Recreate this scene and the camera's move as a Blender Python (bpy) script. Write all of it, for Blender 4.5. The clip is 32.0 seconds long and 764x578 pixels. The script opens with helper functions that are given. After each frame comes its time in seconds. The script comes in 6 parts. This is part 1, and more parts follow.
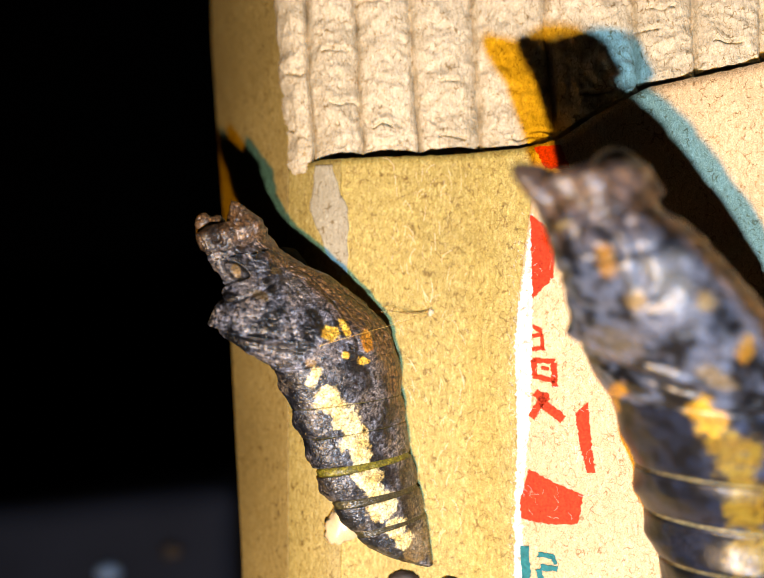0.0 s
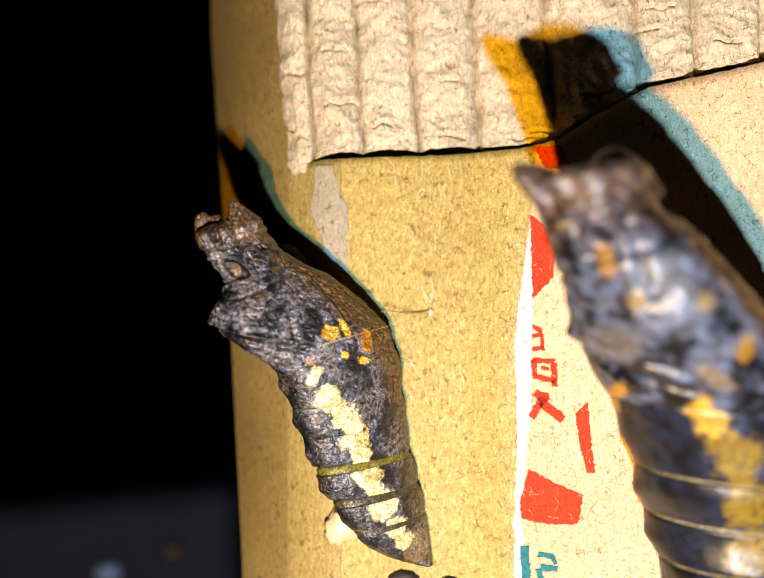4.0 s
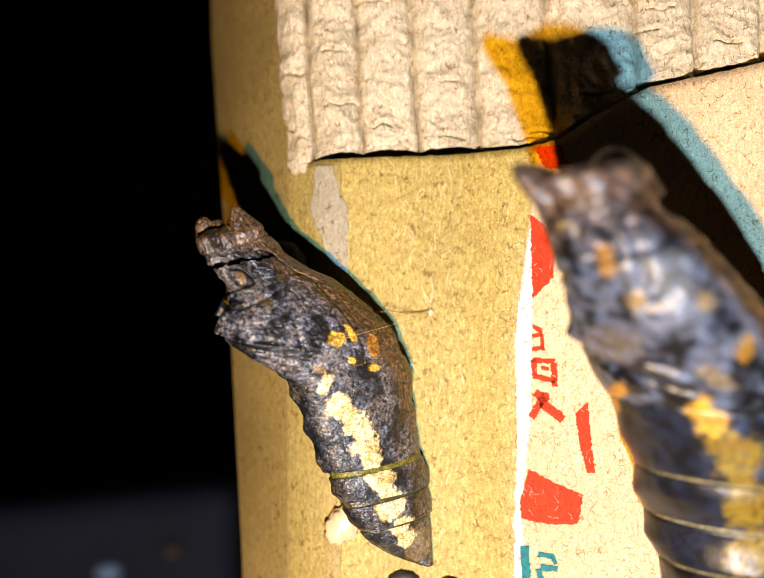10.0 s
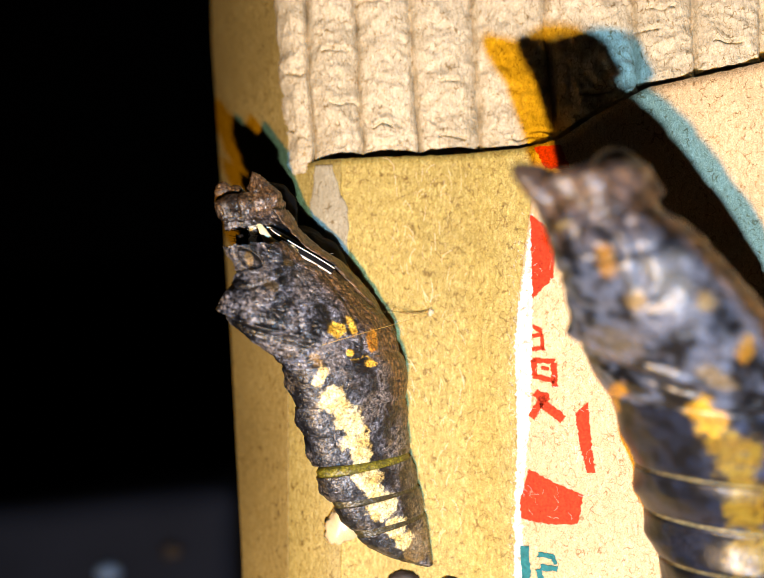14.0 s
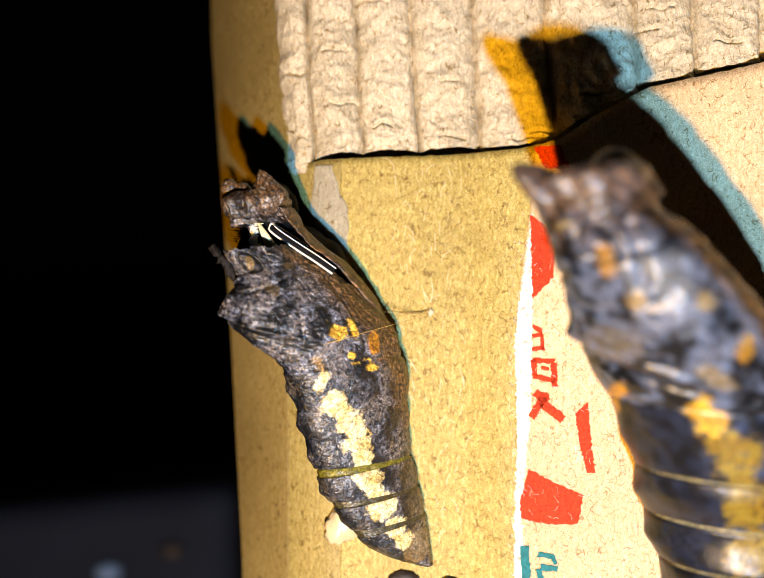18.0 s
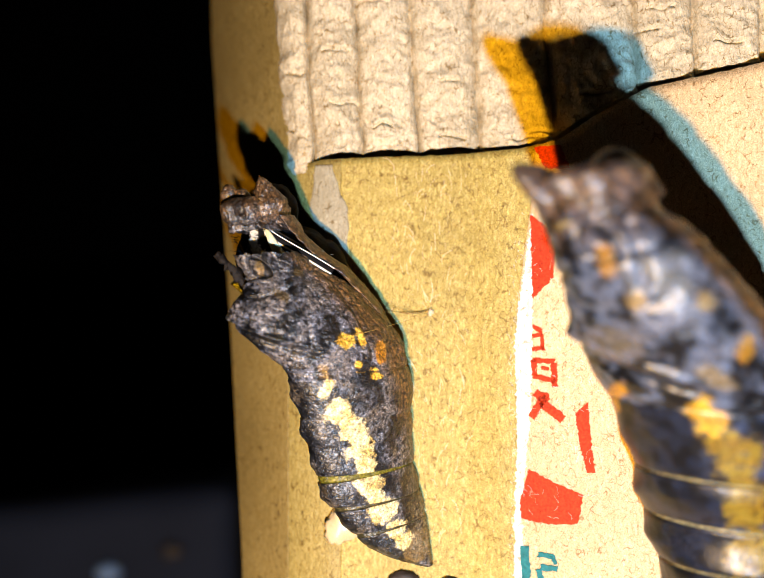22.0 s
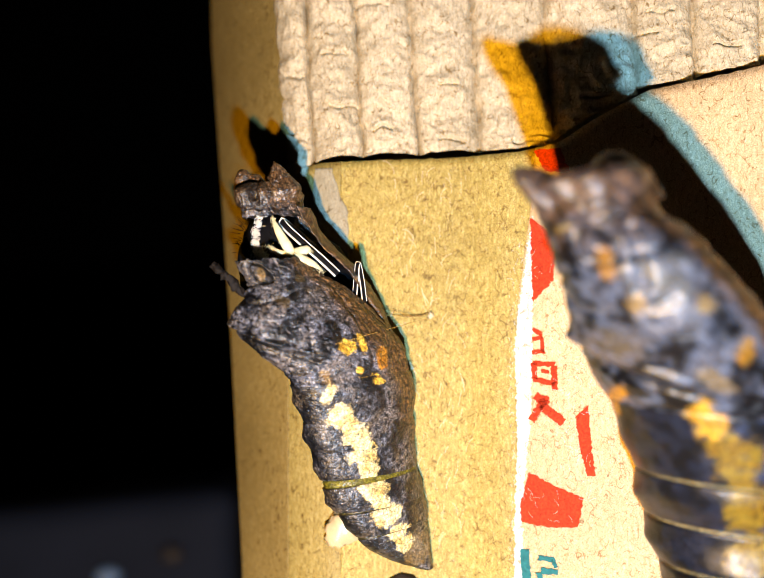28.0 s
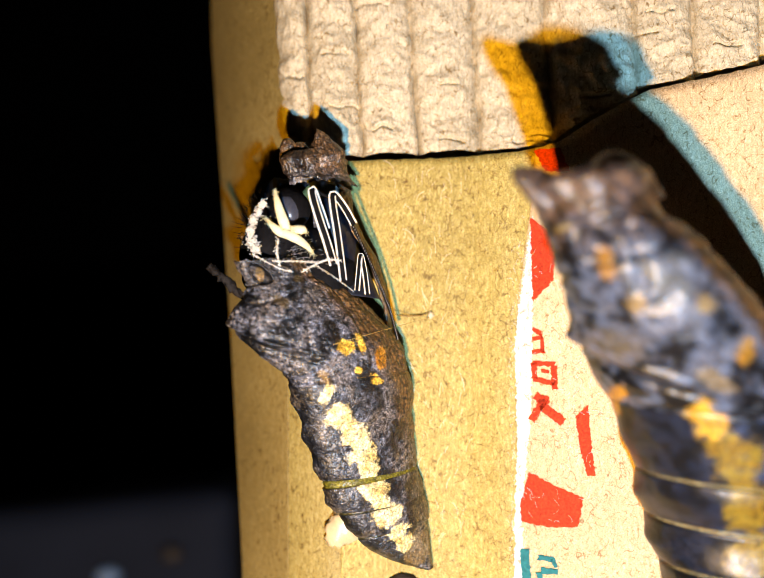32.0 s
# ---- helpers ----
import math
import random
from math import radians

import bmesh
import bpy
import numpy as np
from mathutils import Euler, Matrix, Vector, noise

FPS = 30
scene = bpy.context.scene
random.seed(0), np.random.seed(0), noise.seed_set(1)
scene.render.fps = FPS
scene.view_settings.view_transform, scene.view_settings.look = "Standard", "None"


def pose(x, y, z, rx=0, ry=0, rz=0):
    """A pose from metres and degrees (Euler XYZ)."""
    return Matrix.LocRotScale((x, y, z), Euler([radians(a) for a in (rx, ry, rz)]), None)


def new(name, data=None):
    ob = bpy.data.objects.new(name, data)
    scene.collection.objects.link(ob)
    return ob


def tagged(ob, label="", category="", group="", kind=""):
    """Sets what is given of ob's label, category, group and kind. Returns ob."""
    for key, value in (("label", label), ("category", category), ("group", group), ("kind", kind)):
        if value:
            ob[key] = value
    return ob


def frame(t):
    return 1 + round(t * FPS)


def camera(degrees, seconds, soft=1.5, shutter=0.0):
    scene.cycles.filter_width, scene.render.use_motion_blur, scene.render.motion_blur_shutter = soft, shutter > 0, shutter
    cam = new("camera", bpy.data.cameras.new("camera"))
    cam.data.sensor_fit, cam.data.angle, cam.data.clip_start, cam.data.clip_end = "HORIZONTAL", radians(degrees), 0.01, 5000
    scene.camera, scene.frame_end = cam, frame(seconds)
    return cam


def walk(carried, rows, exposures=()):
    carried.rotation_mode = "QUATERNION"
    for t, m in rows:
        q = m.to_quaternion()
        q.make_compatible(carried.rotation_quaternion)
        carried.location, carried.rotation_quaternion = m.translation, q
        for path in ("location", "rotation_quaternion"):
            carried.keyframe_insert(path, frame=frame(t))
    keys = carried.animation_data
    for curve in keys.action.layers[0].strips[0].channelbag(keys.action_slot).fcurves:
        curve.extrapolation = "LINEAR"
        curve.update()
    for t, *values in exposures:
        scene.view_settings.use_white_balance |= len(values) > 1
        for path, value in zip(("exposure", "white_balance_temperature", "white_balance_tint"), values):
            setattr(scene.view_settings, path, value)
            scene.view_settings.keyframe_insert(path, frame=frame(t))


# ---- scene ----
MM = 0.001


# ---- camera and its walk ----
cam = camera(42, 32.0, soft=0.6)
cam.data.dof.use_dof = True
cam.data.dof.focus_distance = 0.0803
cam.data.dof.aperture_fstop = 17
EYE = Vector((0, -0.085, 0.1))


def aim(pan, tilt, roll):
    return Matrix.Translation(EYE) @ pose(0, 0, 0, 90 + tilt, roll, -pan)


walk(cam, [(0, aim(0, 0, 0)), (22.5, aim(0, 0, 0)), (23.5, aim(0, 0.1, 0)), (25.5, aim(0, 0.165, 0.02)), (27.5, aim(0, 0.18, 0.02)),
           (32, aim(0, 0.165, 0.02))])

# ---- light: the two-tone flash below and behind the lens, nothing else in a dark room ----
world = bpy.data.worlds.new("night")
scene.world = world
world.use_nodes = True
world.node_tree.nodes["Background"].inputs[0].default_value = (0.3, 0.4, 0.6, 1)
world.node_tree.nodes["Background"].inputs[1].default_value = 0.0005


def led(name, x, color, watts):
    lamp = bpy.data.lights.new(name, "POINT")
    lamp.color, lamp.energy, lamp.shadow_soft_size = color, watts, 0.0017
    ob = new(name, lamp)
    ob.location = (x * MM, -0.115, 0.054)
    return ob


led("flash_warm", -5.5, (1.0, 0.49, 0.013), 1.21)
led("flash_cool", 6, (0.255, 0.57, 0.97), 1.18)
scene.view_settings.exposure = 0.0


# ---- materials ----
def shader(name, rough=0.6, spec=0.5):
    m = bpy.data.materials.new(name)
    m.use_nodes = True
    b = m.node_tree.nodes["Principled BSDF"]
    b.inputs["Roughness"].default_value = rough
    b.inputs["Specular IOR Level"].default_value = spec
    return m, m.node_tree.nodes, m.node_tree.links, b


def tex_noise(n, l, scale, detail=6, stretch=(1, 1, 1), rough=0.6):
    co = n.new("ShaderNodeTexCoord")
    mp = n.new("ShaderNodeMapping")
    mp.inputs["Scale"].default_value = stretch
    t = n.new("ShaderNodeTexNoise")
    t.inputs["Scale"].default_value, t.inputs["Detail"].default_value, t.inputs["Roughness"].default_value = scale, detail, rough
    l.new(co.outputs["Object"], mp.inputs["Vector"])
    l.new(mp.outputs["Vector"], t.inputs["Vector"])
    return t


def ramp(n, l, src, stops):
    r = n.new("ShaderNodeValToRGB")
    while len(r.color_ramp.elements) < len(stops):
        r.color_ramp.elements.new(0.5)
    for e, (p, c) in zip(r.color_ramp.elements, stops):
        e.position, e.color = p, (*c, 1)
    l.new(src, r.inputs["Fac"])
    return r


def blend(n, l, kind, fac, a, b):
    x = n.new("ShaderNodeMix")
    x.data_type, x.blend_type = "RGBA", kind
    if isinstance(fac, float):
        x.inputs["Factor"].default_value = fac
    else:
        l.new(fac, x.inputs["Factor"])
    l.new(a, x.inputs["A"])
    l.new(b, x.inputs["B"])
    return x.outputs["Result"]


def relief(n, l, b, heights, distance):
    """Adds up bump layers of (socket, strength)."""
    last = None
    for h, s in heights:
        k = n.new("ShaderNodeBump")
        k.inputs["Strength"].default_value, k.inputs["Distance"].default_value = s, distance
        l.new(h, k.inputs["Height"])
        if last:
            l.new(last.outputs["Normal"], k.inputs["Normal"])
        last = k
    l.new(last.outputs["Normal"], b.inputs["Normal"])


def plain(name, color, rough=0.6, vary=0.25, scale=900, spec=0.4, bump=0.3):
    m, n, l, b = shader(name, rough, spec)
    t = tex_noise(n, l, scale)
    lo = tuple(c * (1 - vary) for c in color)
    hi = tuple(min(1, c * (1 + vary)) for c in color)
    r = ramp(n, l, t.outputs["Fac"], [(0.3, lo), (0.7, hi)])
    l.new(r.outputs["Color"], b.inputs["Base Color"])
    relief(n, l, b, [(t.outputs["Fac"], bump)], 0.0001)
    return m


def paper(name, dark, mid, light, bump=0.5, spec=0.35, speckle=0.8):
    """Kraft paper: cloudy tone, fibres along the grain, fine fuzz."""
    m, n, l, b = shader(name, 0.62, spec)
    cloud = tex_noise(n, l, 90, 5)
    fib = tex_noise(n, l, 4200, 7, (1.0, 1.0, 0.3), 0.75)
    fuzz = tex_noise(n, l, 11000, 5, (1, 1, 1), 0.75)
    r = ramp(n, l, fib.outputs["Fac"], [(0.24, dark), (0.5, mid), (0.76, light)])
    tone = ramp(n, l, cloud.outputs["Fac"], [(0.25, (0.78, 0.76, 0.7)), (0.75, (1.12, 1.12, 1.12))])
    col = blend(n, l, "MULTIPLY", 1.0, r.outputs["Color"], tone.outputs["Color"])
    speck = ramp(n, l, fuzz.outputs["Fac"], [(0.34, (0.38, 0.32, 0.22)), (0.5, (0.97, 0.97, 0.97)), (0.64, (1.6, 1.6, 1.62))])
    col = blend(n, l, "MULTIPLY", speckle, col, speck.outputs["Color"])
    for scale, tint, width in ((1100, (0.48, 0.4, 0.28), 0.012), (1900, (0.6, 0.5, 0.36), 0.014), (1500, (1.3, 1.33, 1.36), 0.010)):
        strand = tex_noise(n, l, scale, 1.0, (1, 1, 0.7), 0.4)
        one = (1, 1, 1)
        line = ramp(n, l, strand.outputs["Fac"], [(0.5 - width * 1.6, one), (0.5 - width * 0.5, tint), (0.5 + width * 0.5, tint), (0.5 + width * 1.6, one)])
        gate = tex_noise(n, l, scale * 0.9, 1.0, (1, 1.7, 1.3), 0.5)
        mask = ramp(n, l, gate.outputs["Fac"], [(0.5, (0, 0, 0)), (0.56, (1, 1, 1))])
        col = blend(n, l, "MULTIPLY", mask.outputs["Color"], col, line.outputs["Color"])
    l.new(col, b.inputs["Base Color"])
    weave = tex_noise(n, l, 3000, 1.5, (1, 1, 0.5), 0.5)
    pulp = tex_noise(n, l, 7500, 1.5, (1, 1, 0.6), 0.5)
    relief(n, l, b, [(weave.outputs["Fac"], bump), (pulp.outputs["Fac"], bump)], 0.00008)
    return m


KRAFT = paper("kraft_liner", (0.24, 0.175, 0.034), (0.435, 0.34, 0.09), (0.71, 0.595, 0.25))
# the same kraft with the corner's shade painted in, fully and by half
KRAFT_SHADED = paper("kraft_shaded", (0.16, 0.106, 0.025), (0.25, 0.18, 0.053), (0.35, 0.27, 0.105), 0.25, 0.35, 0.4)
KRAFT_HALF_SHADED = paper("kraft_half_shaded", (0.185, 0.13, 0.03), (0.325, 0.25, 0.07), (0.51, 0.42, 0.175), 0.35, 0.35, 0.5)
PRINTED = paper("printed_liner", (0.53, 0.35, 0.165), (0.655, 0.48, 0.275), (0.79, 0.65, 0.43), 0.35)
CORE = paper("torn_core", (0.35, 0.285, 0.17), (0.59, 0.515, 0.365), (0.77, 0.70, 0.54), 0.8, 0.2, 0.4)
WHITE = paper("white_worn_paper", (0.72, 0.68, 0.6), (0.84, 0.82, 0.78), (0.92, 0.91, 0.9), 0.3)
RESIDUE = paper("paper_residue", (0.25, 0.222, 0.15), (0.35, 0.318, 0.225), (0.46, 0.425, 0.32), 0.4, 0.35, 0.35)
RED = plain("red_ink", (0.54, 0.042, 0.011), 0.75, 0.5, 5000, 0.2, 0.8)
TEAL = plain("teal_ink", (0.02, 0.16, 0.17), 0.75, 0.35, 3000, 0.2, 0.6)
FIBRE_DARK = plain("brown_fibre", (0.20, 0.11, 0.03), 0.6)
FIBRE_PALE = plain("pale_fibre", (0.75, 0.62, 0.4), 0.5)
GLUE = plain("glue", (0.62, 0.48, 0.27), 0.35, 0.15)
DARK_SPOT = plain("dark_spot", (0.02, 0.014, 0.01), 0.6)
SLATE = plain("slate_plastic", (0.0078, 0.0105, 0.0185), 0.75, 0.15, 60, 0.1)
PALE_KNOB = plain("pale_knob", (0.14, 0.22, 0.36), 0.4, 0.1)
TABLE = plain("dark_table", (0.003, 0.003, 0.0035), 0.9, 0.3, 40, 0.05)
ROOM = plain("dim_plaster", (0.02, 0.02, 0.024), 0.8, 0.1, 8)
SILK = plain("golden_silk", (0.75, 0.5, 0.14), 0.3, 0.2)
BLACK_FUR = plain("black_scales", (0.004, 0.004, 0.005), 0.75, 0.5, 2600, 0.12, 0.8)
BLUE_SHEEN = plain("blue_black_wing", (0.008, 0.01, 0.018), 0.3, 0.5, 1500, 0.7, 0.9)
EYE_GREY = plain("grey_eye", (0.045, 0.05, 0.07), 0.25, 0.15, 5000, 0.5, 0.15)
CREAM = plain("cream_scales", (0.80, 0.74, 0.47), 0.55, 0.12, 2500)
PALE_GREY = plain("pale_grey_scales", (0.4, 0.41, 0.43), 0.5, 0.15, 3000)
BEAD = plain("dull_bead", (0.2, 0.19, 0.17), 0.5, 0.3, 3000)
WHITE_SCALE = plain("white_scales", (0.85, 0.83, 0.76), 0.5, 0.1, 3000)
FLAP = plain("dark_flap", (0.008, 0.006, 0.005), 0.65, 0.8, 3500, 0.2, 1.0)


def calc(n, l, kind, a, b=None):
    x = n.new("ShaderNodeMath")
    x.operation = kind
    l.new(a, x.inputs[0])
    if b is not None:
        x.inputs[1].default_value = b
    return x.outputs[0]


def pupa_skin(name, crisp):
    """Cuticle: pigments from the mesh, with contour-like wrinkles, fine cracks and a waxy gloss; pale patches are smoother."""
    m, n, l, b = shader(name, 0.42, 0.4 + 0.4 * crisp)
    a = n.new("ShaderNodeAttribute")
    a.attribute_name = "pigment"
    grain = tex_noise(n, l, 5200, 5, (1, 1, 1), 0.6)
    fine = tex_noise(n, l, 14000, 4, (1, 1, 2), 0.7)
    g = ramp(n, l, grain.outputs["Fac"], [(0.36, (0.38, 0.38, 0.38)), (0.5, (0.9, 0.9, 0.9)), (0.66, (1.85, 1.83, 1.8))])
    col = blend(n, l, "MULTIPLY", 0.8, a.outputs["Color"], g.outputs["Color"])
    # wrinkles follow the level lines of a slow noise, like a fingerprint
    swirl = tex_noise(n, l, 800, 1.4, (1, 1, 1.3), 0.5)
    wave = calc(n, l, "SINE", calc(n, l, "MULTIPLY", swirl.outputs["Fac"], 78.0))
    wave01 = calc(n, l, "ADD", calc(n, l, "MULTIPLY", wave, 0.5), 0.5)
    # shading of the wrinkles put into the colour: dark troughs, bright crests
    shade = ramp(n, l, wave01, [(0.0, (0.4,) * 3), (0.55, (0.8,) * 3), (1.0, (1.75,) * 3)])
    crack = tex_noise(n, l, 1300, 3, (1, 1, 2.0), 0.6)
    split = ramp(n, l, crack.outputs["Fac"], [(0.482, (1.0,) * 3), (0.5, (0.1,) * 3), (0.518, (1.0,) * 3)])
    less = n.new("ShaderNodeMapRange")
    less.inputs["To Min"].default_value, less.inputs["To Max"].default_value = 0.62 * crisp, 0.1 * crisp
    l.new(a.outputs["Alpha"], less.inputs["Value"])
    lined = blend(n, l, "MULTIPLY", less.outputs["Result"], col, shade.outputs["Color"])
    l.new(blend(n, l, "MULTIPLY", 0.75 * crisp, lined, split.outputs["Color"]), b.inputs["Base Color"])
    rr = ramp(n, l, fine.outputs["Fac"], [(0.3, (0.27,) * 3), (0.7, (0.5,) * 3)])
    l.new(rr.outputs["Color"], b.inputs["Roughness"])
    pits = tex_noise(n, l, 6500, 2, (1, 1, 1), 0.5)
    dents = tex_noise(n, l, 1900, 2, (1, 1, 1.5), 0.5)
    relief(n, l, b, [(dents.outputs["Fac"], 0.8 * crisp), (pits.outputs["Fac"], 0.4 * crisp), (wave01, 0.11 * crisp), (split.outputs["Color"], 0.35 * crisp)], 0.00014)
    return m


CUTICLE = pupa_skin("pupa_cuticle", 1.0)
SMOOTH = pupa_skin("smooth_cuticle", 0.3)


# ---- mesh helpers; shapes are given in millimetres of the room ----
def thing(name, x, y, z, label, category, group="", kind=""):
    ob = new(name)
    ob.location = (x * MM, y * MM, z * MM)
    return tagged(ob, label, category, group, kind)


def base_of(ob):
    p = Vector((0, 0, 0))
    while ob:
        p += ob.location
        ob = ob.parent
    return p


def part(name, bm, material, parent, label=""):
    me = bpy.data.meshes.new(name)
    base = base_of(parent)
    for v in bm.verts:
        v.co = v.co * MM - base
    bmesh.ops.recalc_face_normals(bm, faces=bm.faces)
    bm.to_mesh(me)
    bm.free()
    for p in me.polygons:
        p.use_smooth = True
    me.materials.append(material)
    ob = new(name, me)
    ob.parent = parent
    return tagged(ob, label)


def raw(name, verts, faces, material, parent, label="", pigment=None):
    """A part from arrays of vertices in millimetres and faces, with pigments by vertex."""
    me = bpy.data.meshes.new(name)
    base = np.array(base_of(parent))
    me.from_pydata((np.asarray(verts) * MM - base).tolist(), [], faces)
    if pigment is not None:
        a = me.attributes.new("pigment", "FLOAT_COLOR", "POINT")
        a.data.foreach_set("color", np.asarray(pigment, dtype=np.float32).ravel())
    me.polygons.foreach_set("use_smooth", [True] * len(me.polygons))
    me.materials.append(material)
    me.update()
    ob = new(name, me)
    ob.parent = parent
    return tagged(ob, label)


def grid_faces(ns, na, off=0, flip=False, wrap=False):
    f = []
    for i in range(ns - 1):
        for j in range(na if wrap else na - 1):
            k = (j + 1) % na
            q = (off + i * na + j, off + i * na + k, off + (i + 1) * na + k, off + (i + 1) * na + j)
            f.append(q[::-1] if flip else q)
    return f


def thick_sheet(front, back):
    """Vertices and faces of a plate between two grids of points of the shape (ns, na, 3)."""
    ns, na = front.shape[:2]
    n = ns * na
    f = grid_faces(ns, na) + grid_faces(ns, na, n, True)
    edge = [(i, 0) for i in range(ns)] + [(ns - 1, j) for j in range(1, na)] + [(i, na - 1) for i in range(ns - 2, -1, -1)] + \
           [(0, j) for j in range(na - 2, 0, -1)]
    e = [i * na + j for i, j in edge]
    for p, q in zip(e, e[1:] + e[:1]):
        f.append((p, q, q + n, p + n))
    return np.concatenate([front.reshape(-1, 3), back.reshape(-1, 3)]), f


def tube(bm, pts, radius, sides=8, taper=None, flat=1.0):
    """A round cord through the points, closed at its ends."""
    pts = [Vector([float(k) for k in p]) for p in pts]
    rings = []
    for i, p in enumerate(pts):
        d = (pts[min(i + 1, len(pts) - 1)] - pts[max(i - 1, 0)]).normalized()
        u = d.cross(Vector((0, 1, 0)))
        u = u.normalized() if u.length > 1e-6 else Vector((1, 0, 0))
        w = d.cross(u)
        r = float(radius * (taper[i] if taper else 1))
        rings.append([bm.verts.new(p + r * (math.cos(a) * u + flat * math.sin(a) * w)) for a in (2 * math.pi * k / sides for k in range(sides))])
    for a, b in zip(rings, rings[1:]):
        for k in range(sides):
            bm.faces.new((a[k], a[(k + 1) % sides], b[(k + 1) % sides], b[k]))
    bm.faces.new(rings[0][::-1])
    bm.faces.new(rings[-1])


def smooth_line(pts, n):
    pts = np.array(pts, dtype=float)
    return sample(pts, np.linspace(0, len(pts) - 1, n))


def sample(rows, s):
    """Catmull-Rom through the rows at the places s (0 is the first row)."""
    rows = np.asarray(rows, dtype=float)
    n = len(rows)
    i = np.clip(np.floor(s).astype(int), 0, n - 2)
    t = (np.asarray(s) - i)[:, None]
    p0, p1, p2, p3 = rows[np.maximum(i - 1, 0)], rows[i], rows[i + 1], rows[np.minimum(i + 2, n - 1)]
    return 0.5 * (2 * p1 + (p2 - p0) * t + (2 * p0 - 5 * p1 + 4 * p2 - p3) * t * t + (3 * p1 - p0 - 3 * p2 + p3) * t ** 3)


def noisy(x, y, z, f):
    return noise.noise(Vector((x * f, y * f, z * f)))


def field(P, f, seed=0.0):
    """Smooth gradient noise at many points at once, about -1 to 1, with f waves to the millimetre."""
    Q = np.asarray(P, dtype=float) * f + seed * 17.3 + 100.0
    I = np.floor(Q).astype(np.int64)
    T = Q - I
    W = T * T * T * (T * (T * 6 - 15) + 10)
    out = np.zeros(len(Q))
    for dx in (0, 1):
        for dy in (0, 1):
            for dz in (0, 1):
                h = ((I[:, 0] + dx) * 73856093) ^ ((I[:, 1] + dy) * 19349663) ^ ((I[:, 2] + dz) * 83492791)
                h = (h ^ (h >> 13)) * 1274126177 & 0x7FFFFFFF
                h = h ^ (h >> 15)
                g = ((h & 1023) / 511.5 - 1) * (T[:, 0] - dx) + ((h >> 10 & 1023) / 511.5 - 1) * (T[:, 1] - dy) + ((h >> 20 & 1023) / 511.5 - 1) * (T[:, 2] - dz)
                w = (W[:, 0] if dx else 1 - W[:, 0]) * (W[:, 1] if dy else 1 - W[:, 1]) * (W[:, 2] if dz else 1 - W[:, 2])
                out += g * w
    return out * 1.3


def clip01(x):
    return np.clip(x, 0.0, 1.0)


def blob(bm, c, r, turn=0, rough=0.0, seg=20, seed=0):
    """An ellipsoid of radii r, turned about the depth axis, with an uneven skin."""
    m = Matrix.Translation(Vector(c)) @ pose(0, 0, 0, 0, turn, 0) @ Matrix.Diagonal((*r, 1))
    out = bmesh.ops.create_uvsphere(bm, u_segments=seg, v_segments=seg * 2 // 3, radius=1)
    for v in out["verts"]:
        k = 1 + rough * noise.noise(v.co * 2.3 + Vector((seed, 0, 0))) + 0.5 * rough * noise.noise(v.co * 6 + Vector((0, seed, 0)))
        v.co = m @ (v.co * k)


def box_bm(lo, hi, bevel):
    bm = bmesh.new()
    c = [(a + b) / 2 for a, b in zip(lo, hi)]
    bmesh.ops.create_cube(bm, size=1, matrix=Matrix.Translation(c) @ Matrix.Diagonal((hi[0] - lo[0], hi[1] - lo[1], hi[2] - lo[2], 1)))
    if bevel:
        bmesh.ops.bevel(bm, geom=list(bm.edges), offset=bevel, segments=4, affect="EDGES", profile=0.5)
    return bm


# ---- the dark room ----
def setting():
    room = [("floor", (-2000, -2000, -760), (2000, 2500, -740), TABLE), ("wall_back", (-2000, 2500, -740), (2000, 2600, 1800), ROOM),
            ("wall_front", (-2000, -2100, -740), (2000, -2000, 1800), ROOM), ("wall_side_1", (-2100, -2000, -740), (-2000, 2500, 1800), ROOM),
            ("wall_side_2", (2000, -2000, -740), (2100, 2500, 1800), ROOM), ("ceiling", (-2000, -2000, 1800), (2000, 2500, 1850), ROOM)]
    for name, lo, hi, m in room:
        me = bpy.data.meshes.new(name)
        bm = box_bm(lo, hi, 0)
        bmesh.ops.scale(bm, vec=(MM, MM, MM), verts=bm.verts)
        bm.to_mesh(me)
        bm.free()
        me.materials.append(m)
        tagged(new(name, me), "plain dim " + name.split("_")[0] + " of a dark room", name.split("_")[0], kind="structure")
    table = thing("table", 0, 300, -740, "dark matt table top in unlit room", "table")
    part("tabletop", box_bm((-500, -300, -30), (500, 700, -0.2), 4), TABLE, table)
    for x in (-460, 460):
        for y in (-260, 660):
            part("leg", box_bm((x - 25, y - 25, -740), (x + 25, y + 25, -30.5), 3), TABLE, table)
    slab = thing("storage_case", -62, 130, 0, "slate grey plastic case with rounded corners on the dark table", "case")
    bm = box_bm((-110, 85, 0), (-24.6, 175, 66.3), 5)
    for v in bm.verts:
        if v.co.z > 40:
            v.co.z += (v.co.x + 24.6) * 0.1
    part("shell", bm, SLATE, slab)
    bm = bmesh.new()
    blob(bm, (-35.7, 84.0, 55.5), (2.0, 1.5, 1.5))
    part("knob", bm, DARK_SPOT, slab, "small dark round catch")
    bm = bmesh.new()
    blob(bm, (-46.4, 83.8, 52.0), (2.2, 2.2, 1.5))
    part("button", bm, PALE_KNOB, slab, "pale glossy button")


# ---- the cardboard box ----
FOLD = 11.32
BEND = -3.50


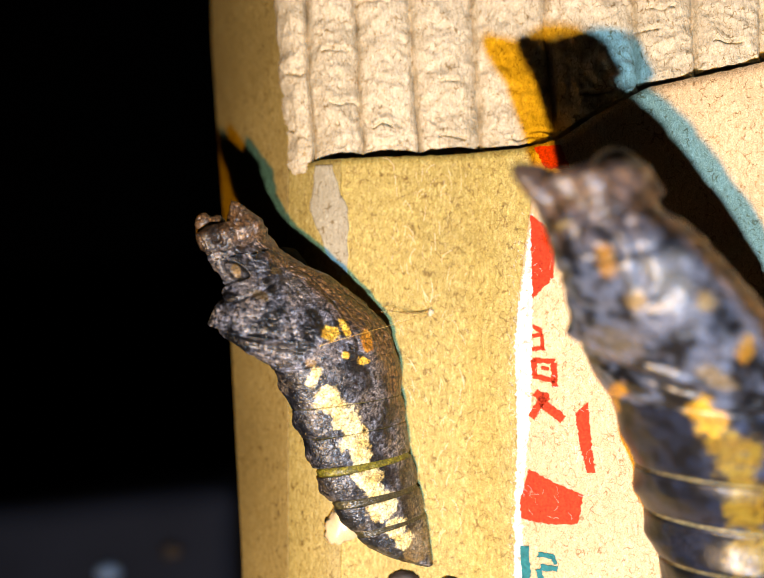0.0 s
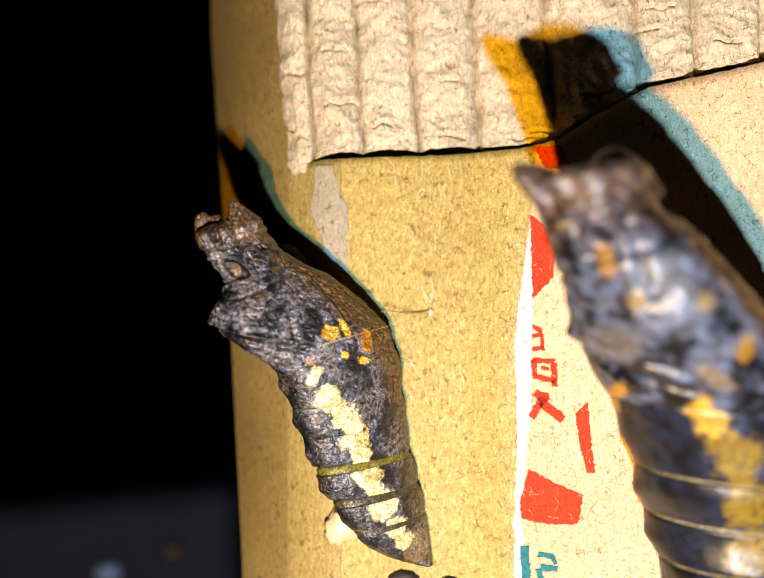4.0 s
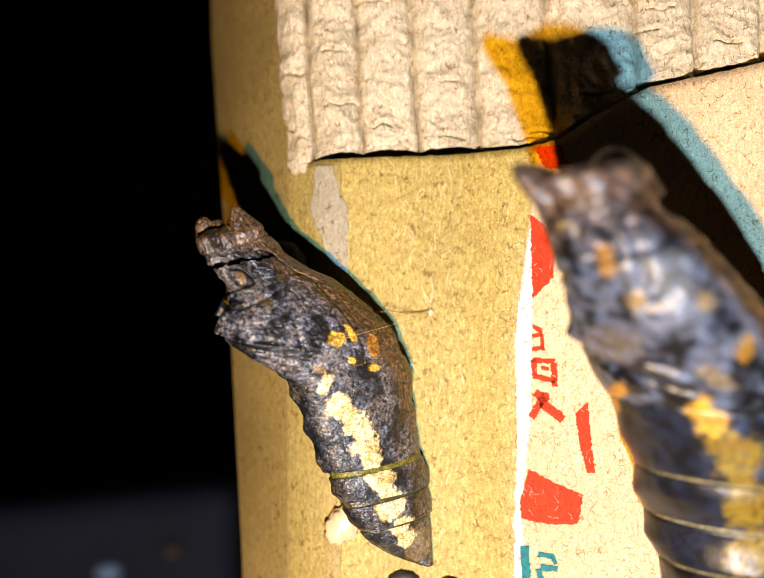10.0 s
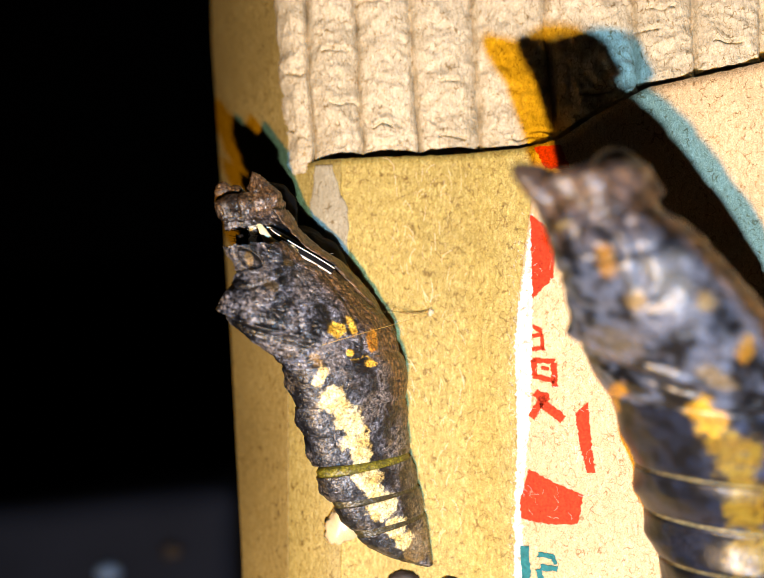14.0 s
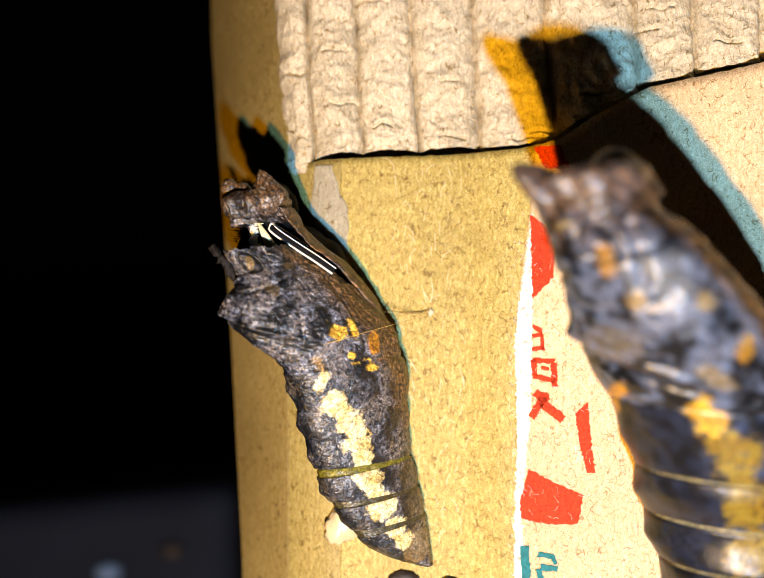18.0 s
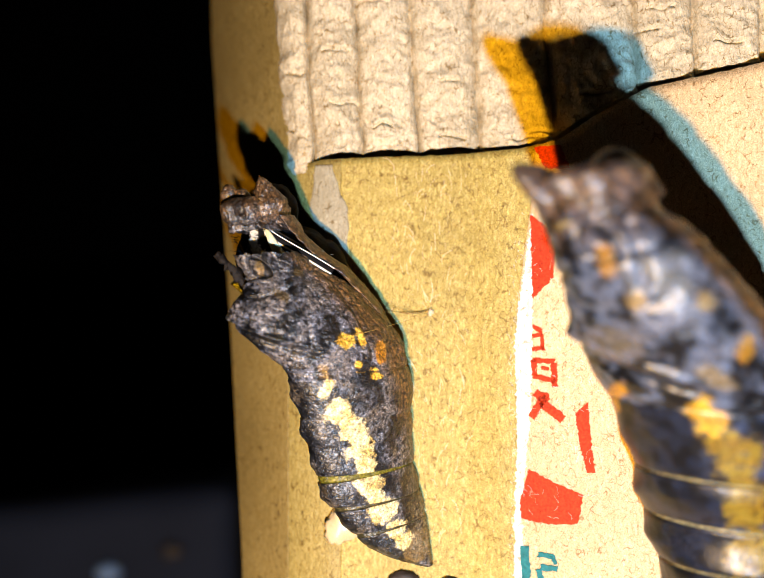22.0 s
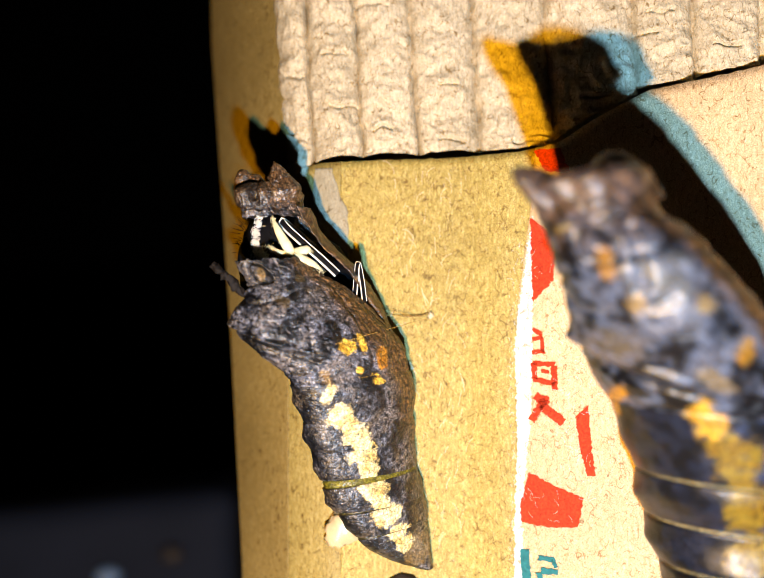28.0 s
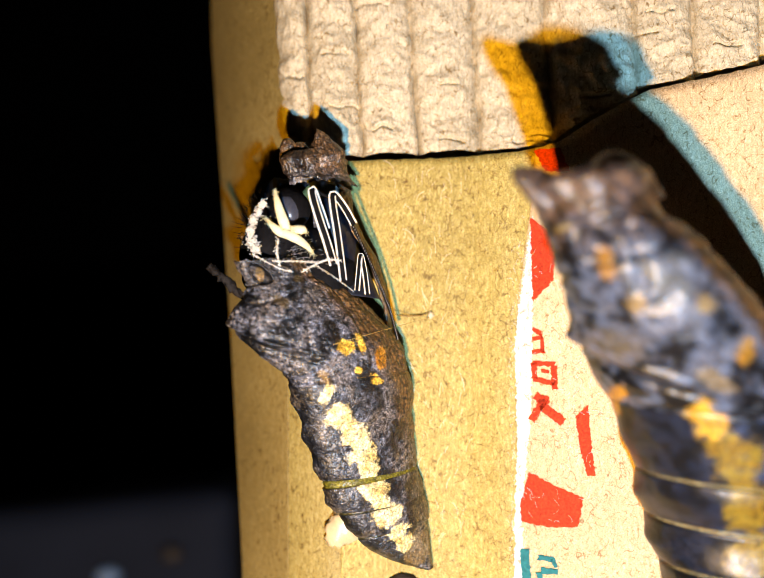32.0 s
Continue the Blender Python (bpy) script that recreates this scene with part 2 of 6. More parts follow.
def wall_y(x):
    """Depth of the outer liner: flat in the middle, rolling back at the corner, and coming forward past the fold."""
    if x < BEND:
        return ((BEND - x) / 9.5) ** 2 * 7.5
    t = min(1.0, max(0.0, (x - 6.0) / 5.3))
    return -1.2 * t * t * (3 - 2 * t) - max(0.0, x - FOLD) * 0.2


def fold_x(z):
    """Where brown liner and printed paper meet along the worn fold."""
    return float(np.interp(z, [0, 75, 83, 95, 98, 101.5, 106, 112], [11.0, 11.2, 11.35, 11.3, 11.5, 12.0, 12.6, 13.0]))


def core_y(x):
    """Depth of the corrugated core behind the liner."""
    return -(x - FOLD) * 0.2 if x > FOLD else wall_y(min(x, BEND))


def torn_z(x):
    """Height of the liner's torn upper edge."""
    xs = [-9.32, -5.37, -0.17, 4.83, 11.49, 14.82, 17.52, 21.92, 29.94, 60]
    zs = [110.32, 111.03, 111.28, 111.40, 111.78, 112.53, 114.31, 116.58, 118.06, 128]
    return float(np.interp(x, xs, zs)) + 0.10 * noisy(x, 3, 0, 1.3) + 0.05 * noisy(x, 9, 0, 4)


def left_edge(z):
    return float(np.interp(z, [0, 74.74, 95.44, 111.63, 125.26, 200],
                           [-11.71, -13.0, -14.4, -15.89, -17.26, -19.42]))


def liner_sheet(x0, x1, z0, z1, nx, nz, thick=0.45, lift=0.0):
    """A sheet of the liner; the bounds are numbers, or functions of the other coordinate."""
    fr, bk = np.zeros((nz, nx, 3)), np.zeros((nz, nx, 3))
    for i in range(nz):
        for j in range(nx):
            v, u = i / (nz - 1), j / (nx - 1)
            zz = z0 + v * ((z1 if not callable(z1) else 110) - z0)
            a, b = (x0(zz) if callable(x0) else x0), (x1(zz) if callable(x1) else x1)
            x = a + u * (b - a)
            z = z0 + v * ((z1(x) if callable(z1) else z1) - z0)
            y = wall_y(x) - lift + 0.05 * noisy(x, 0, z, 0.12) + 0.025 * noisy(x, 5, z, 0.6)
            fr[i, j], bk[i, j] = (x, y, z), (x, y + thick, z)
    return thick_sheet(fr, bk)


def ink(box, name, outline, material, label, edge=0.1, lift=0.085):
    """A printed shape: its outline is roughened and laid on the liner as a thin coat."""
    bm = bmesh.new()
    pts = []
    n = len(outline)
    for i in range(n):
        a, b = Vector((*outline[i], 0)), Vector((*outline[(i + 1) % n], 0))
        steps = max(2, int((b - a).length / 0.1))
        for k in range(steps):
            p = a.lerp(b, k / steps)
            pts.append((p.x + edge * noisy(p.x, 1, p.y, 3) + edge * noisy(p.x, 3, p.y, 8), p.y + edge * noisy(p.x, 7, p.y, 3)))
    face = bm.faces.new([bm.verts.new((x, wall_y(x) - lift, z)) for x, z in pts])
    out = bmesh.ops.extrude_face_region(bm, geom=[face])
    for v in out["geom"]:
        if isinstance(v, bmesh.types.BMVert):
            v.co.y += lift - 0.005
    bmesh.ops.triangulate(bm, faces=bm.faces)
    ob = part(name, bm, material, box, label)
    ob.data.polygons.foreach_set("use_smooth", [False] * len(ob.data.polygons))


def strip_outline(a, b, w):
    d = Vector((b[0] - a[0], b[1] - a[1])).normalized() * w / 2
    return [(a[0] - d.y, a[1] + d.x), (b[0] - d.y, b[1] + d.x), (b[0] + d.y, b[1] - d.x), (a[0] + d.y, a[1] - d.x)]


def fibres(box, name, count, x0, x1, z0, z1, material, seed, label, lift=0.03, size=1.0, wide=1.0, upright=0.9):
    """Loose paper fibres lying on the liner, as thin curved cords."""
    rnd = random.Random(seed)
    verts, faces = [], []
    for _ in range(count):
        x, z = rnd.uniform(x0, x1), rnd.uniform(z0, z1)
        if z > torn_z(x) - 1.0:
            continue
        a, bend, ln = rnd.gauss(1.57, upright), rnd.gauss(0, 0.3), size * rnd.uniform(0.25, 1.0)
        w = size * wide * rnd.uniform(0.006, 0.016)
        for k in range(7):
            o = len(verts)
            y = wall_y(x) - lift - 0.012 * math.sin(k / 6 * 3.14)
            nx, nz = -math.sin(a) * w, math.cos(a) * w
            verts += [(x + nx, y, z + nz), (x, y - w, z), (x - nx, y, z - nz)]
            if k:
                faces += [(o - 3, o, o + 1, o - 2), (o - 2, o + 1, o + 2, o - 1)]
            x, z, a = x + math.cos(a) * ln / 6, z + math.sin(a) * ln / 6, a + bend / 2 + rnd.gauss(0, 0.15)
    tagged(raw(name, verts, faces, material, box, label), kind="stuff")


def cardboard_box():
    box = thing("cardboard_box", 10, 0, 0, "worn brown corrugated cardboard box with torn top liner and red print", "box")
    v, f = liner_sheet(BEND, fold_x, 0, torn_z, 120, 160)
    raw("front_liner", v, f, KRAFT, box, "brown kraft paper liner")
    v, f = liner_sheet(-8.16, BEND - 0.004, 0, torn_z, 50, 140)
    raw("bent_liner", v, f, KRAFT_HALF_SHADED, box, "kraft paper bending towards the corner, part of its shade painted in")
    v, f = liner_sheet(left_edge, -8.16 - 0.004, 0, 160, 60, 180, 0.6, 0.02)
    raw("corner_liner", v, f, KRAFT_SHADED, box, "kraft paper rolling round the corner, its shade painted in")
    v, f = liner_sheet(lambda z: fold_x(z) + 0.004, 70, 0, torn_z, 220, 120, 1.4)
    raw("printed_liner", v, f, PRINTED, box, "pale printed paper panel")
    # walls behind: the two sides, the back and the bottom
    part("back_board", box_bm((-8, 9, 0), (150, 12, 160), 0.5), CORE, box)
    v, f = thick_sheet(np.array([[(left_edge(z) + 0.2 + 0.05 * y, wall_y(left_edge(z)) + 0.3 + y, z) for y in (0, 40, 120)] for z in np.linspace(0, 160, 40)]),
                       np.array([[(left_edge(z) + 3 + 0.05 * y, wall_y(left_edge(z)) + 0.6 + y, z) for y in (0, 40, 120)] for z in np.linspace(0, 160, 40)]))
    raw("side_board", v, f, KRAFT_SHADED, box)
    # the fold's pale strip: worn paper, with its overexposed glare painted in
    pts = [(12.62, 106.4), (12.25, 103.8), (11.95, 101.4), (11.4, 98.1), (11.18, 94.8), (11.3, 91.5), (11.38, 87.3), (11.24, 83.2), (11.1, 75.8), (11.0, 62.96),
           (11.95, 63.02), (11.83, 75.24), (11.8, 80.14), (11.95, 84.23), (12.5, 89.54), (12.6, 95.64), (12.66, 101.34), (12.8, 105.5)]
    ink(box, "white_stripe", pts, WHITE, "worn white fold with its glare painted in", 0.16, 0.045)
    print_marks(box)
    flutes(box)
    # grey paper left where the liner was pulled away
    v, f = liner_sheet(lambda z: float(np.interp(z, [101.37, 106.78, 110.32], [-3.91, -6.24, -5.78])) + 0.2 * noisy(1, 2, z, 0.8),
                       lambda z: float(np.interp(z, [101.37, 106.78, 110.32], [-3.00, -2.91, -4.25])) + 0.25 * noisy(7, 2, z, 0.8),
                       101.17, 110.61, 20, 50, 0.1, 0.06)
    raw("paper_residue", v, f, RESIDUE, box, "greyish strip of torn paper")
    bm = bmesh.new()
    blob(bm, (-3.40, -0.40, 79.91), (1.35, 0.5, 1.7), 25, 0.35)
    part("glue_drop", bm, GLUE, box, "cream drop of dried glue")
    for c, r in (((1.83, -0.20, 75.21), (1.35, 0.4, 0.8)), ((5.73, -0.20, 74.88), (1.0, 0.35, 0.6))):
        bm = bmesh.new()
        blob(bm, c, r, 0, 0.12, 28)
        part("dark_spot", bm, DARK_SPOT, box, "dark dried speck")
    # cast shadow of the silk thread, laid on the liner as a dark cord
    bm = bmesh.new()
    tube(bm, [(0.79, -0.20, 98.05), (2.12, -0.30, 97.93), (3.23, -0.30, 97.97), (4.02, -0.30, 98.26)], 0.045, 6, [0.4, 1, 1, 0.6])
    part("thread_shadow", bm, FIBRE_DARK, box, "silk thread's shadow laid on as a thin dark cord")
    bm = bmesh.new()
    blob(bm, (4.15, -0.20, 98.01), (0.22, 0.08, 0.28), 0, 0.6)
    part("silk_pad", bm, FIBRE_PALE, box, "white silk pad")
    fibres(box, "pale_fibre_fuzz", 260, BEND, FOLD, 75.32, 111.15, FIBRE_PALE, 3, "loose pale paper fibres", 0.02, 0.6, 0.7)
    fibres(box, "brown_fibre_fuzz", 700, BEND, FOLD, 75.32, 111.15, FIBRE_DARK, 4, "loose brown paper fibres", 0.02, 1.0, 1.3)
    fibres(box, "pale_scratch_fuzz", 150, 0.67, 7.32, 78.07, 110.95, FIBRE_PALE, 9, "fine pale upright scratches", 0.02, 1.6, 1.0, 0.12)
    fibres(box, "white_fibre_fuzz", 420, 10.7, 12.4, 70, 104, WHITE, 11, "white fuzz along the worn fold", 0.03, 0.6, 1.2, 0.5)
    fibres(box, "white_fibre_fuzz", 160, FOLD, 17.5, 80, 107, WHITE, 21, "white fibres showing through the red print", 0.088, 0.9, 1.0, 0.9)
    fibres(box, "pale_fibre_fuzz", 500, FOLD, 40, 70, 126, FIBRE_PALE, 5, "loose pale paper fibres", 0.05)
    fibres(box, "brown_fibre_fuzz", 240, FOLD, 40, 70, 126, FIBRE_DARK, 6, "loose brown paper fibres", 0.05, 0.9, 0.8)
    return box


def print_marks(box):
    marks = [("red_print", RED, [(12.46, 106.23), (14.04, 104.99), (14.51, 102.96), (14.27, 100.93), (12.62, 99.15)]),
             ("red_print", RED, [(12.78, 111.92), (14.82, 112.03), (15.68, 110.02), (13.64, 110.07)]),
             ("red_print", RED, [(16.07, 89.62), (17.07, 90.62), (17.31, 87.64), (17.69, 84.76), (17.00, 84.73), (16.46, 87.01)]),
             ("red_print", RED, [(12.30, 84.89), (14.43, 83.83), (16.69, 82.87), (16.30, 80.43), (14.04, 80.32), (11.67, 80.70), (11.59, 82.17)])]
    for n, m, o in marks:
        ink(box, n, o, m, "block of red print")
    for a, b, w in (((12.62, 96.95), (13.33, 96.46), 0.34), ((12.62, 96.05), (13.49, 96.22), 0.3), ((13.33, 96.46), (13.49, 94.84), 0.3),
                    ((12.54, 94.91), (13.57, 95.09), 0.34), ((12.62, 94.02), (14.43, 93.96), 0.42), ((12.74, 94.10), (12.78, 92.72), 0.5),
                    ((12.70, 92.71), (14.51, 92.26), 0.42), ((14.35, 93.80), (14.43, 91.81), 0.5), ((13.33, 93.38), (13.96, 93.30), 0.3),
                    ((12.86, 91.33), (13.80, 90.54), 0.7), ((12.54, 89.21), (13.72, 91.27), 0.62), ((13.25, 90.53), (15.13, 89.12), 0.75)):
        ink(box, "red_stroke", strip_outline(a, b, w), RED, "stroke of red print")
    for a, b, w in (((11.95, 78.43), (12.14, 75.26), 0.75), ((13.09, 77.76), (14.27, 77.66), 0.42), ((14.19, 77.74), (14.51, 77.02), 0.4),
                    ((13.25, 76.71), (14.66, 76.63), 0.45), ((13.17, 76.54), (13.33, 75.33), 0.5)):
        ink(box, "teal_stroke", strip_outline(a, b, w), TEAL, "stroke of teal print")
    bm = bmesh.new()
    blob(bm, (14.07, -1.00, 97.74), (0.2, 0.1, 0.2), 0, 0.3, 10)
    part("dark_speck", bm, DARK_SPOT, box, "tiny dark speck")


def flutes(box):
    """The bared corrugated core: one crumpled ridge after the other."""
    edges = [-8.82, -5.99, -1.75, 3.00, 8.32, 14.57, 21.72, 26.34, 31.57, 42, 50, 58, 66]
    rnd = random.Random(12)
    for i, (a, b) in enumerate(zip(edges, edges[1:])):
        nx, nz = 60, 240
        fr, bk = np.zeros((nz, nx, 3)), np.zeros((nz, nx, 3))
        tears = [(rnd.uniform(112, 126), rnd.uniform(0, 0.5), rnd.uniform(0.3, 0.7)) for _ in range(2)]
        for r in range(nz):
            for c in range(nx):
                t = c / (nx - 1)
                x = a + t * (b - a + 0.08)
                z0 = torn_z(x) + 0.25 - 0.55 * (1 - math.sin(math.pi * t)) * (0.3 if i else 1) + 0.35 * (1 - t) * (1 if i > 1 else 0.3) + (0.4 * t if i in (1, 2, 3) else 0) - (1.3 - 0.5 * t if i == 0 else 0)
                z = z0 + (150 - z0) * (r / (nz - 1)) ** 1.7
                lean = (z - 112) * -0.06 + 0.18 * noisy(z, i, 3, 0.35)
                bulge = 1.25 * max(0.0, math.sin(math.pi * min(1, max(0, 0.04 + 0.92 * t)))) ** 0.45
                y = core_y(x) + 1.25 - bulge - 0.28 * (1 - t) * math.sin(math.pi * t)
                y += 0.34 * noisy(x, i * 7, z, 0.45) + 0.5 * abs(noisy(x, i * 5, z, 0.55)) + 0.26 * abs(noisy(x, i * 9, z, 1.1)) + 0.08 * abs(noisy(x, i * 3, z, 2.8)) + 0.04 * noisy(x, i, z, 4.5) - 0.35 + (0.7 + 0.9 * noisy(z, i, 8, 0.5)) * math.exp(-(t / 0.05) ** 2) + 0.35 * math.exp(-((1 - t) / 0.05) ** 2)
                for tz, t0, tw in tears:
                    if t0 < t < t0 + tw:
                        d = (z - tz - 0.5 * noisy(x, 2, tz, 0.9)) / 0.16
                        y += 0.45 * math.exp(-d * d) - (0.12 if 0 < d < 9 else 0) * (1 - d / 9)
                fr[r, c], bk[r, c] = (x + lean, y, z), (x + lean, y + 0.5, z)
        v, f = thick_sheet(fr, bk)
        raw("flute", v, f, CORE, box, "bared crumpled ridge of corrugated core")


# ---- the pupae ----
def pigments(P, s, a, spots, wing, seed):
    """Pigment by vertex: slate ground, blue-grey and tan mottling, brown wing case, pale patches with cracks."""
    big, mid, fin, dust = field(P, 0.42, seed), field(P, 1.1, seed + 1), field(P, 3.2, seed + 2), field(P, 9, seed + 3)
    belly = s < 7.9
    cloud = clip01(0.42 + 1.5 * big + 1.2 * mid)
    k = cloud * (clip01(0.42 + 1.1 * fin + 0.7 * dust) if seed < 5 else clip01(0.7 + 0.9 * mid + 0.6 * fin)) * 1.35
    # on the abdomen the pale mottling fades away from the wing side
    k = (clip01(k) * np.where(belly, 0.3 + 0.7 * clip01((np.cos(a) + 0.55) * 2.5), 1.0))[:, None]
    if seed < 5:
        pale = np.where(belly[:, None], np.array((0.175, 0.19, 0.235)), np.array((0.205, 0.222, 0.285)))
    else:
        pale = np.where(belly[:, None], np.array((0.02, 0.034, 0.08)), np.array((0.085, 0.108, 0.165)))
    c = np.array((0.0035, 0.004, 0.006)) * (1 - k) + pale * k
    t = (clip01((big - 0.05) * 4) * clip01(0.4 + 1.2 * fin + 0.7 * dust) * (0.65 if seed < 5 else np.where(belly, 0.05, 0.25)))[:, None]
    c = c * (1 - t) + np.array((0.17, 0.12, 0.055)) * t
    w = clip01(wing(s, a) + 0.35 * mid + 0.3 * fin)[:, None]
    # veins of the wing case run along it
    vein = clip01(1.25 - 1.6 * np.exp(-(np.sin(38 * a + 0.9 * s + 2.2 * big) / 0.4) ** 2))
    br = np.where((s < 5.2)[:, None], np.array((0.22, 0.155, 0.06)), np.where((s > 13.9)[:, None], np.array((0.19, 0.106, 0.047)), np.array((0.25, 0.135, 0.045))))
    br = br * (clip01(0.55 + 0.9 * fin + 0.7 * dust) * np.where(s > 5.2, 0.25 + 0.75 * vein, 1.0))[:, None]
    c = c * (1 - w) + np.maximum(br, 0.006) * w
    crack = clip01(np.abs(field(P, 2.6, seed + 5)) * 14 - 0.3)
    gloss = 0.85 * w[:, 0] * (s > 5.2) * (s < 13.9)
    front = np.sin(a) > -0.2
    wob = 0.35 * field(P, 0.8, seed + 6) + 0.3 * field(P, 2.4, seed + 7) + 0.2 * dust
    for sx, sz, rx, rz, turn, col in spots:
        dx, dz = P[:, 0] - sx, P[:, 2] - sz
        ct, st_ = math.cos(turn), math.sin(turn)
        d = (np.abs((dx * ct - dz * st_) / (0.92 * rx)) ** 2.4 + np.abs((dx * st_ + dz * ct) / (0.92 * rz)) ** 2.4) ** (1 / 2.4) + wob
        q = (clip01((1.08 - d) * 4.5) * front * (0.52 + 0.48 * crack))[:, None]
        rich = clip01(0.55 + 1.3 * mid + 0.5 * fin)[:, None]
        c = c * (1 - q) + np.array(col) * (np.array((0.78, 0.64, 0.36)) * (1 - rich) + 1.12 * rich) * q
        gloss = np.maximum(gloss, q[:, 0])
    return np.concatenate([np.maximum(c, 0.003), gloss[:, None]], 1)


def body_grid(st, s, a, k, seed, bumpy=1.0):
    """Points of the body for the grids of s (place along it) and a (angle round it; 0 points to the wing side), on the scale k."""
    q = sample(st, s.ravel())
    c, e = q[:, 0:3], q[:, 3:5]
    hb, lean = q[:, 5], q[:, 6]
    ca, sa = np.cos(a.ravel()), np.sin(a.ravel())
    kk = k.ravel()
    P = c.copy()
    P[:, 0] += ca * e[:, 0] * kk
    P[:, 2] += ca * e[:, 1] * kk
    P[:, 1] += (ca * lean - sa * hb) * kk
    nrm = np.stack([ca * e[:, 0] / hb, -sa, ca * e[:, 1] / hb], 1)
    folds = np.abs(field(P, 1.7, seed + 9))
    d = 0.20 * field(P, 0.5, seed) + 0.12 * field(P, 1.2, seed + 1) - 0.22 * (0.25 - np.minimum(folds, 0.25)) + 0.025 * field(P, 3.2, seed + 2) \
        - 0.06 * (0.2 - np.minimum(np.abs(field(P, 3.4, seed + 4)), 0.2)) + 0.014 * field(P, 7, seed + 3)
    d = d * bumpy
    return P + nrm * d[:, None]


def segment(st, s0, s1, parent, spots, wing, seed, res, name, label, lip=True, closed_tail=False):
    """One ring of the abdomen: a bulging tube with rolled ends and an olive membrane above."""
    na = res
    t = np.linspace(0, 1, max(10, int((s1 - s0) * res * 0.12)))
    s = list(s0 + t * (s1 - s0))
    k = list(1 + 0.035 * np.sin(np.pi * t) ** 0.8 - 0.015)
    kind = [0] * len(s)
    if lip:
        s += [s1 + 0.01, s1 + 0.05, s1 + 0.16, s1 + 0.3]
        k += [0.965, 0.945, 0.945, 0.88]
        kind += [1] * 4
    if s1 > 7:
        s += [s1 + 0.1, s1 + 0.3, s1 + 0.75]
        k += [0.95, 0.92, 0.86]
        kind += [0] * 3
    if not closed_tail:
        s, k, kind = [s0 + 0.02, s0] + s, [0.8, 0.93] + k, [0, 0] + kind
    s, k = np.array(s), np.array(k)
    ang = np.linspace(0, 2 * math.pi, na, endpoint=False) - math.pi / 2
    S, A = np.meshgrid(s, ang, indexing="ij")
    K = np.repeat(k[:, None], na, 1)
    # a row of low knobs along the back
    S2 = (S - s0) / (s1 - s0)
    K = K + 0.05 * np.exp(-((A - math.pi) / 0.22) ** 2) * np.exp(-((S2 - 0.45) / 0.22) ** 2)
    if not closed_tail and seed < 5 and s1 < 6:
        S = S + 0.13 * clip01(0.5 - 0.5 * np.cos(A)) * clip01(1 - (S - s0) / 0.5)
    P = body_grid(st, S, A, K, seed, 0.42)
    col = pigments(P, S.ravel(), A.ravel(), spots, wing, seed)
    m = np.repeat(np.array(kind)[:, None], na, 1).ravel() > 0
    for i in np.nonzero(m)[0]:
        g = 0.75 + 0.5 * noisy(*P[i], 2.5)
        col[i] = (np.array((0.21, 0.19, 0.018, 0)) if s0 > 3.3 else np.array((0.07, 0.06, 0.022, 0))) * g + np.array((0, 0, 0, 0.95)) if seed < 5 else (0.4 * g, 0.35 * g, 0.18 * g, 0.95)
    f = grid_faces(len(s), na, 0, True, True)
    f.append(tuple(range(na)))
    f.append(tuple(range((len(s) - 1) * na, len(s) * na))[::-1])
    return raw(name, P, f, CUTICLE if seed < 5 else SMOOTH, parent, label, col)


def suture(A):
    """Where the head cap ends and the thorax case begins, by the angle round the body."""
    return np.interp(np.cos(A), [-1, 0, 0.6, 0.9, 1], [14.2, 14.05, 13.85, 13.7, 13.65])


